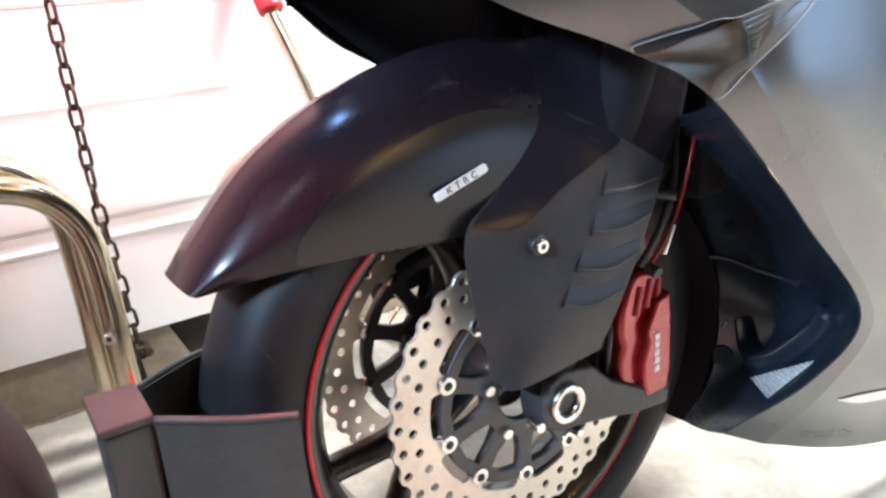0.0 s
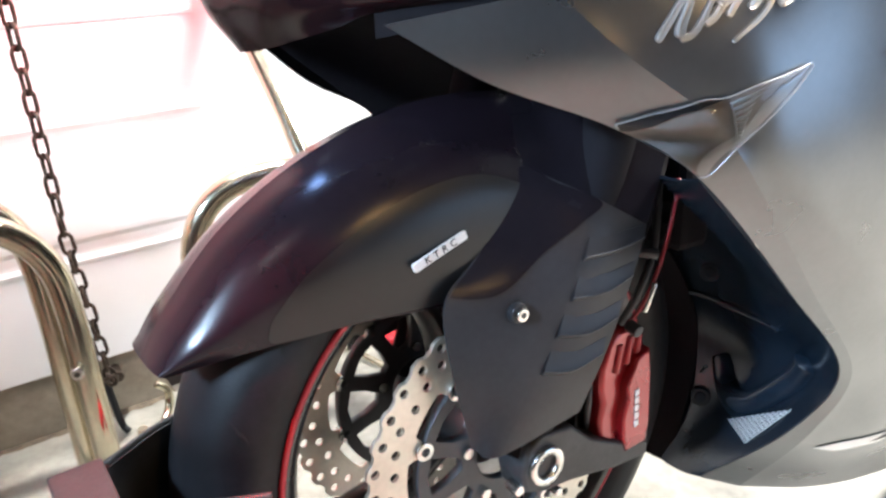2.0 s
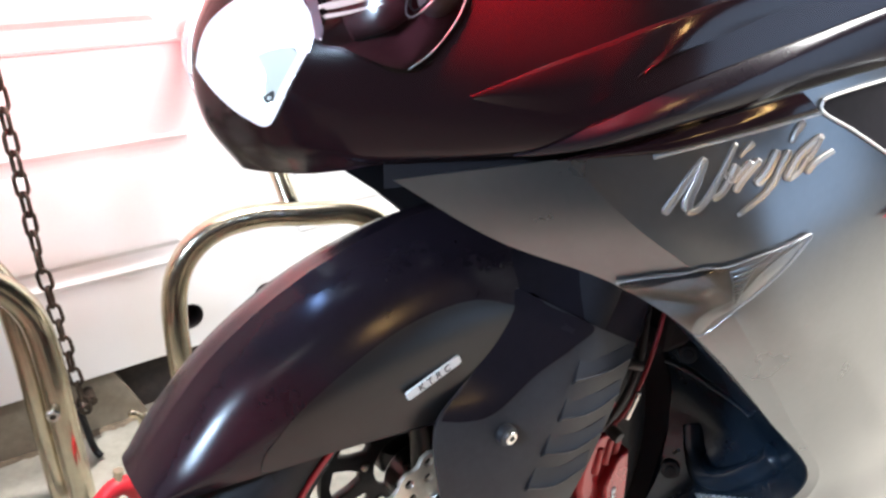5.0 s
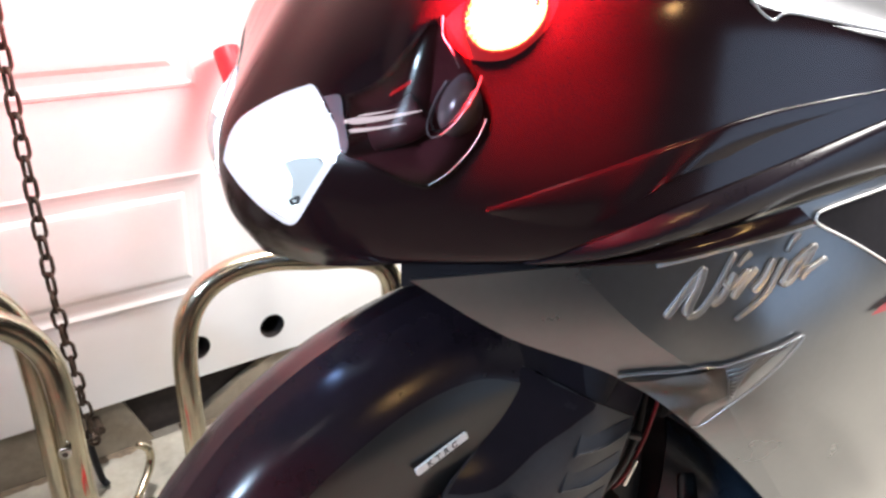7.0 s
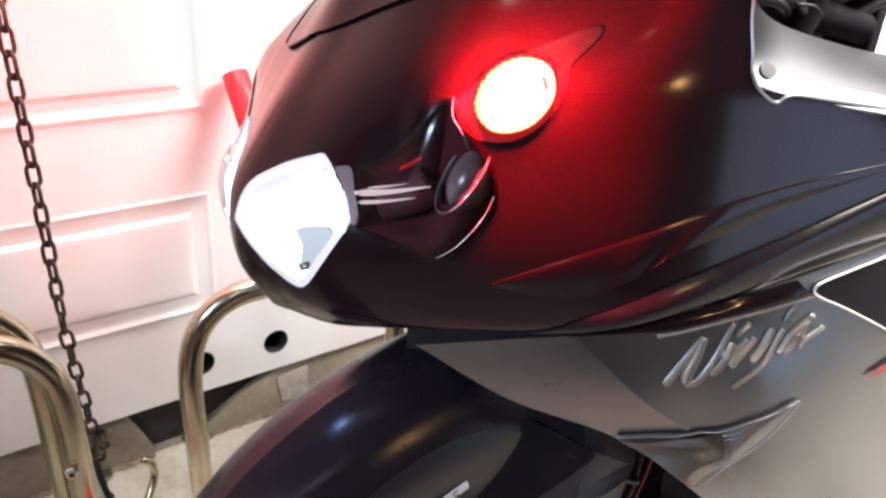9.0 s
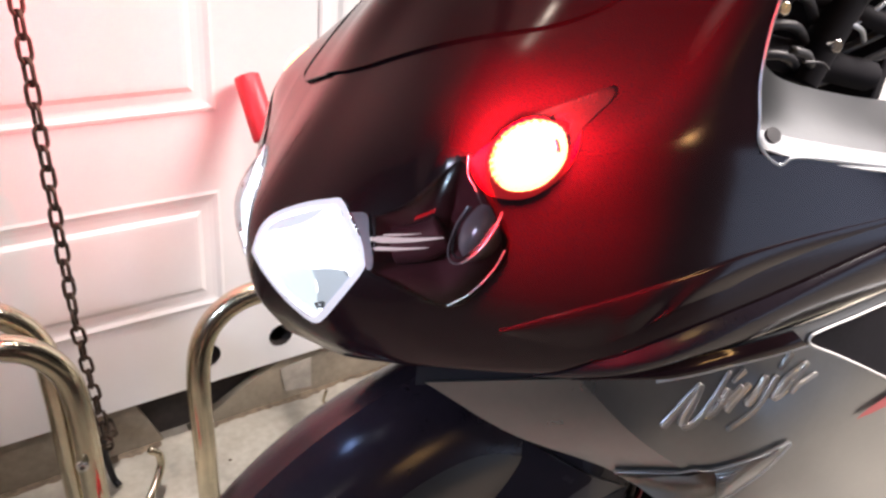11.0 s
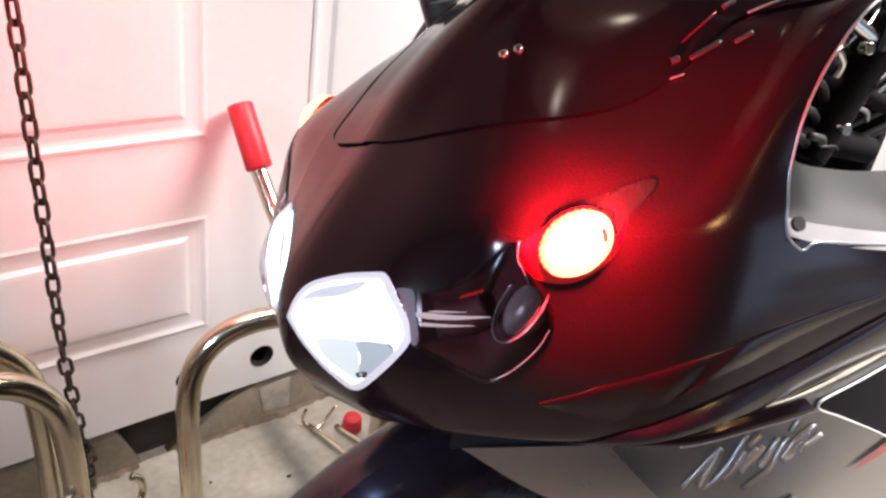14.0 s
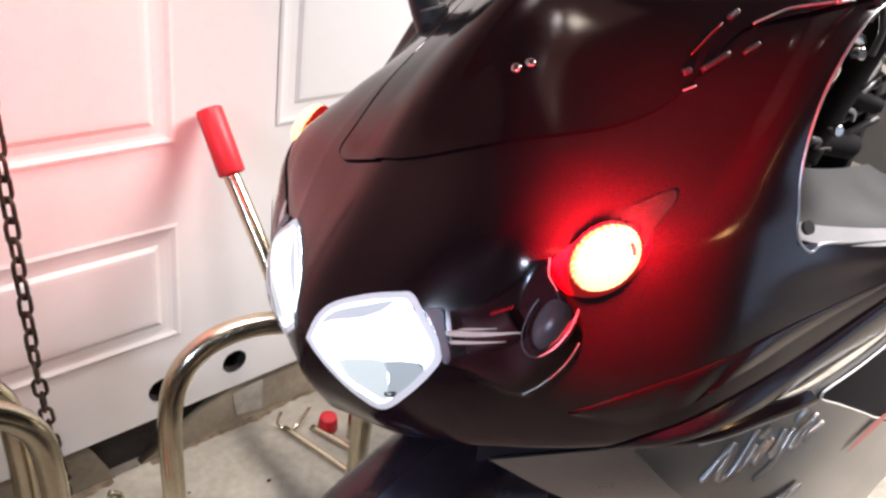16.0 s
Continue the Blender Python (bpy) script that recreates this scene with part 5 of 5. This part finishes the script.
for w0, w1, pts in (
    (0.0033, 0.0026, ((1.24, 0.91), (1.42, 0.72), (1.62, 0.51), (1.77, 0.37))),
    (0.0030, 0.0044, ((1.77, 0.37), (1.61, 0.60), (1.46, 0.80), (1.39, 0.93))),
    (0.0028, 0.0019, ((1.38, 0.95), (1.47, 0.93), (1.60, 0.80), (1.80, 0.55), (2.00, 0.29))),
    (0.0030, 0.0034, ((1.60, 0.85), (1.69, 0.79), (1.82, 0.63), (1.90, 0.52))),
    (0.0010, 0.0030, ((1.95, 0.45), (2.01, 0.39), (2.09, 0.33))),
    (0.0024, 0.0024, ((1.79, 0.57), (1.80, 0.68), (1.99, 0.52))),
    (0.0032, 0.0026, ((1.76, 0.82), (1.86, 0.70), (2.04, 0.52))),
    (0.0038, 0.0034, ((1.91, 0.78), (1.98, 0.72), (2.19, 0.47))),
    (0.0030, 0.0016, ((2.26, 0.50), (2.12, 0.66), (2.00, 0.82), (1.89, 0.94), (1.68, 1.11))),
    (0.0009, 0.0028, ((2.31, 0.43), (2.40, 0.34), (2.49, 0.27))),
    (0.0034, 0.0032, ((2.09, 0.81), (2.18, 0.70), (2.31, 0.57), (2.53, 0.44))),
    (0.0024, 0.0024, ((2.51, 0.45), (2.41, 0.56), (2.31, 0.65))),
    (0.0022, 0.0022, ((2.10, 0.81), (2.19, 0.76), (2.33, 0.62))),
    (0.0024, 0.0020, ((2.25, 0.78), (2.34, 0.70), (2.52, 0.61))),
):
    stroke(pts, w0, w1)

vent = group("side_vent", "dark vent with a pale edge in the fairing")
VENT = [(2.63, 0.24), (2.65, 0.15), (2.72, 0.11), (2.95, 0.10), (3.2, 0.10), (3.6, 0.14), (3.6, 1.0), (3.6, 1.9), (3.2, 1.8), (2.96, 1.25), (2.78, 0.72)]
# the vent's shaded depth is a flat black patch on the panel
SIDE_S.patch("opening", VENT, VOID, vent, lift=0.0015, rings=4, n=70)
tube("pale_edge", [SIDE_S.at(u, v) + SIDE_S.normal(u, v) * 0.002 for u, v in ((3.5, 0.12), (3.2, 0.1), (2.95, 0.10), (2.72, 0.11), (2.65, 0.15), (2.63, 0.24), (2.70, 0.45), (2.78, 0.72), (2.87, 1.0), (2.96, 1.25), (3.2, 1.8))], 0.0011, LABELW, vent, n=70, seg=8)
SIDE_S.patch("red_flash", [(2.68, 1.52), (2.78, 1.40), (3.0, 1.3), (3.1, 1.45), (2.85, 1.52)], RED, vent, lift=0.003, rings=3, n=24)
SIDE_S.patch("white_flash", [(1.25, 6.14), (1.6, 5.98), (2.1, 5.86), (2.45, 5.82), (2.2, 5.98), (1.9, 6.05), (1.55, 6.15)], LABELW, fairing, lift=0.0015, rings=3, n=40)
SIDE_S.patch("black_flash", [(1.95, 5.98), (2.2, 5.86), (2.4, 5.74), (2.75, 5.70), (2.9, 5.78), (2.6, 5.86), (2.3, 5.92)], PLASTIC, fairing, lift=0.002, rings=3, n=36)

# ---- loose things ----
# wheel chock of black sheet steel round the front tyre
chock = empty("wheel_chock", label="black powder-coated steel wheel chock holding the front tyre", category="wheel chock")
box("post", (-0.345, 0.005, 0.195), (0.036, 0.056, 0.385), CHOCKM, chock, bevel=0.003)
box("cap", (-0.345, 0.005, 0.392), (0.042, 0.062, 0.008), CHOCKM, chock, bevel=0.002)
box("base_plate", (-0.22, 0.0, 0.004), (0.42, 0.24, 0.008), CHOCKM, chock, bevel=0.002)
for s in (-1, 1):
    wing = Sheet((
        ((-0.325, s * 0.028, 0.392), (-0.27, s * 0.062, 0.388), (-0.226, s * 0.076, 0.382)),
        ((-0.325, s * 0.028, 0.20), (-0.27, s * 0.064, 0.20), (-0.222, s * 0.078, 0.20)),
        ((-0.325, s * 0.028, 0.008), (-0.27, s * 0.066, 0.008), (-0.218, s * 0.080, 0.008)),
    ))
    wing.skin("wing", CHOCKM, chock, res=6, thick=0.005)
    tube("wing_edge", [(-0.325, s * 0.028, 0.392), (-0.27, s * 0.062, 0.388), (-0.226, s * 0.076, 0.382)], 0.0035, CHOCKM, chock, n=16, seg=8)

# plated tube stand with two hoops and a lever behind the front wheel
stand = empty("tube_stand", label="yellow zinc-plated tube stand with hoops and a red-gripped lever", category="stand")
tube("hoop", [(-0.268, 0.52, 0.012), (-0.270, 0.52, 0.15), (-0.272, 0.52, 0.30), (-0.284, 0.52, 0.385), (-0.325, 0.52, 0.44), (-0.39, 0.52, 0.462), (-0.48, 0.52, 0.462), (-0.54, 0.52, 0.43), (-0.565, 0.52, 0.36), (-0.57, 0.52, 0.2), (-0.57, 0.52, 0.012)], 0.0185, ZINC, stand, n=120, seg=20)
tube("hoop", [(-0.288, 0.585, 0.012), (-0.290, 0.585, 0.15), (-0.292, 0.585, 0.30), (-0.302, 0.585, 0.40), (-0.345, 0.585, 0.462), (-0.41, 0.585, 0.485), (-0.50, 0.585, 0.485), (-0.56, 0.585, 0.45), (-0.585, 0.585, 0.38), (-0.59, 0.585, 0.2), (-0.59, 0.585, 0.012)], 0.0185, ZINC, stand, n=120, seg=20)
tube("hoop", [(-0.094, 0.52, 0.012), (-0.096, 0.52, 0.15), (-0.098, 0.52, 0.31), (-0.080, 0.52, 0.39), (-0.035, 0.515, 0.435), (0.03, 0.50, 0.452), (0.10, 0.47, 0.452), (0.165, 0.445, 0.448), (0.205, 0.43, 0.42), (0.215, 0.425, 0.35), (0.215, 0.425, 0.15), (0.215, 0.425, 0.012)], 0.0185, ZINC, stand, n=120, seg=20)
for p in ((-0.283, 0.5015, 0.225), (-0.092, 0.54, 0.285)):
    cyl("hoop_bolt", (p[0], p[1], p[2]), (p[0] - 0.002, p[1] - 0.007, p[2]), 0.0095, STEEL, stand, seg=16, bevel=0.002)
    cyl("bolt_recess", (p[0] - 0.002, p[1] - 0.0065, p[2]), (p[0] - 0.0022, p[1] - 0.0076, p[2]), 0.0045, CHAINM, stand, seg=6)
tube("lever", [(0.085, 0.485, 0.452), (0.081, 0.56, 0.545), (0.072, 0.66, 0.657), (0.068, 0.685, 0.695)], 0.0135, ZINC, stand, n=20, seg=16)
lever_top, lever_low = Vector((0.0665, 0.700, 0.726)), Vector((0.0745, 0.640, 0.638))
bm = bmesh.new()
add_cyl(bm, lever_low, lever_top, 0.0215, 0.0205, 28)
part("grip", bm, GRIP, stand, "red rubber grip", bevel=0.004)
for dx, y0, y1 in ((0.0, 0.47, 0.655), (0.048, 0.50, 0.625)):
    tube("cross_bar", [(0.250 + dx, y0, 0.012), (0.232 + dx, (y0 + y1) / 2, 0.012), (0.212 + dx, y1, 0.012)], 0.006, ZINC, stand, n=10, seg=12)
tube("bent_wire", [(0.207, 0.665, 0.05), (0.205, 0.670, 0.012), (0.225, 0.645, 0.008), (0.250, 0.650, 0.02), (0.275, 0.655, 0.04)], 0.0035, ZINC, stand, n=24, seg=8)
for dx in (0.0, 0.024):
    box("upright", (0.312 + dx, 0.562, 0.075), (0.009, 0.012, 0.15), ZINC, stand, bevel=0.002)
bm = bmesh.new()
add_cyl(bm, (0.292, 0.612, 0.0), (0.292, 0.612, 0.036), 0.022, 0.019, 24)
part("red_foot", bm, GRIP, stand, bevel=0.005)
tube("latch", [(-0.19, 0.56, 0.03), (-0.155, 0.60, 0.055), (-0.15, 0.61, 0.085), (-0.165, 0.615, 0.10)], 0.007, ZINC, stand, n=16, seg=8)
tube("red_knob", [(-0.262, 0.44, 0.09), (-0.235, 0.44, 0.112), (-0.215, 0.44, 0.107), (-0.200, 0.44, 0.075)], 0.014, GRIP, stand, "red plastic release knob", n=20, seg=12)
cyl("knob_bolt", (-0.228, 0.44, 0.118), (-0.226, 0.44, 0.142), 0.007, ZINC, stand, seg=10)

# rusty chain hanging in front of the door and hooked at the sill
chain = empty("chain", label="rusty steel chain hanging in front of the white door", category="chain")
PITCH = 0.0285
lv, lf, seg, sub = [], [], 20, 8
for i in range(seg):
    a = 2 * math.pi * i / seg
    cx, cz = 0.0082 * math.cos(a), 0.0105 * math.sin(a) + (0.0068 if math.sin(a) > 0 else -0.0068)
    d = Vector((math.cos(a), 0, math.sin(a))).normalized()
    for k in range(sub):
        b = 2 * math.pi * k / sub
        lv.append((cx + d.x * 0.0030 * math.cos(b), 0.0030 * math.sin(b), cz + d.z * 0.0030 * math.cos(b)))
for i in range(seg):
    for k in range(sub):
        lf.append((i * sub + k, i * sub + (k + 1) % sub, ((i + 1) % seg) * sub + (k + 1) % sub, ((i + 1) % seg) * sub + k))
link_mesh = bpy.data.meshes.new("link")
link_mesh.from_pydata(lv, [], lf)
link_mesh.materials.append(CHAINM)
for p in link_mesh.polygons:
    p.use_smooth = True


def strand(a, b, phase=0):
    a, b = Vector(a), Vector(b)
    n = int((b - a).length / PITCH)
    q = (b - a).to_track_quat("Z", "Y").to_matrix().to_4x4()
    for i in range(n + 1):
        ob = new("link", link_mesh)
        ob.parent = chain
        ob.matrix_local = Matrix.Translation(a + (b - a) * (i / max(n, 1))) @ q @ Matrix.Rotation(radians(90 * ((i + phase) % 2) + 24 + 5 * math.sin(i * 1.7)), 4, "Z")


strand((-0.226, 0.640, 0.125), (-0.246, 0.620, 0.40))
strand((-0.246, 0.620, 0.43), (-0.252, 0.62, 0.96))
strand((-0.262, 0.62, 0.96), (-0.36, 0.62, 0.52))
strand((-0.215, 0.700, 0.085), (-0.226, 0.645, 0.12))
cyl("anchor_bolt", (-0.205, 0.76, 0.085), (-0.205, 0.70, 0.085), 0.009, CHAINM, chain, seg=12)
tube("strap_end", [(-0.232, 0.655, 0.115), (-0.228, 0.66, 0.07), (-0.222, 0.66, 0.02), (-0.215, 0.65, 0.006)], 0.006, RUBBER, chain, n=16, seg=8)

# a second tyre that stands beside the chock
spare = empty("spare_tyre", label="worn black tyre standing on the floor beside the chock", category="tyre")
sp = [(0.19, -0.05), (0.21, -0.07), (0.25, -0.072), (0.277, -0.055), (0.288, -0.02), (0.29, 0.0)]
sp += [(r, -y) for r, y in sp[-2::-1]]
revolve("carcass", sp + [(0.185, 0.03), (0.185, -0.03)], RUBBER, spare, centre=(-0.69, 0.06, 0.29), seg=96)

# dark crumbs on the floor
for x, y, s in ((0.115, 0.56, 0.006), (-0.165, 0.58, 0.010), (-0.02, 0.62, 0.004)):
    bm = bmesh.new()
    bmesh.ops.create_icosphere(bm, subdivisions=1, radius=s, matrix=Matrix.Translation((x, y, s * 0.3)) @ Matrix.Diagonal((1, 0.6, 0.4, 1)))
    crumb = part("debris", bm, CHAINM)
    tagged(crumb, label="dark crumb of dirt on the concrete floor", category="debris", group="crumbs on the floor")

# a line of brown dirt where the floor meets the wall
rng = random.Random(11)
for x0, x1 in ((-0.62, -0.118), (-0.045, 0.62)):
    xs = np.linspace(x0, x1, 60)
    verts = [(x, 0.7335, 0.0012) for x in xs] + [(x, 0.722 - 0.012 * noise.noise(Vector((x * 9, 2, 0))) - rng.uniform(0, 0.007), 0.0012) for x in xs]
    dirt = obj("dirt_line", verts, [(i, i + 60, i + 61, i + 1) for i in range(59)], DIRT, smooth=False)
    tagged(dirt, label="brown dirt gathered along the foot of the wall", category="dirt", kind="stuff")

# a wooden block on the sill
blk = box("wood_block", (-0.155, 0.80, 0.121), (0.09, 0.05, 0.018), SILLM, bevel=0.003)
tagged(blk, label="small pale wooden block lying on the sill", category="block")
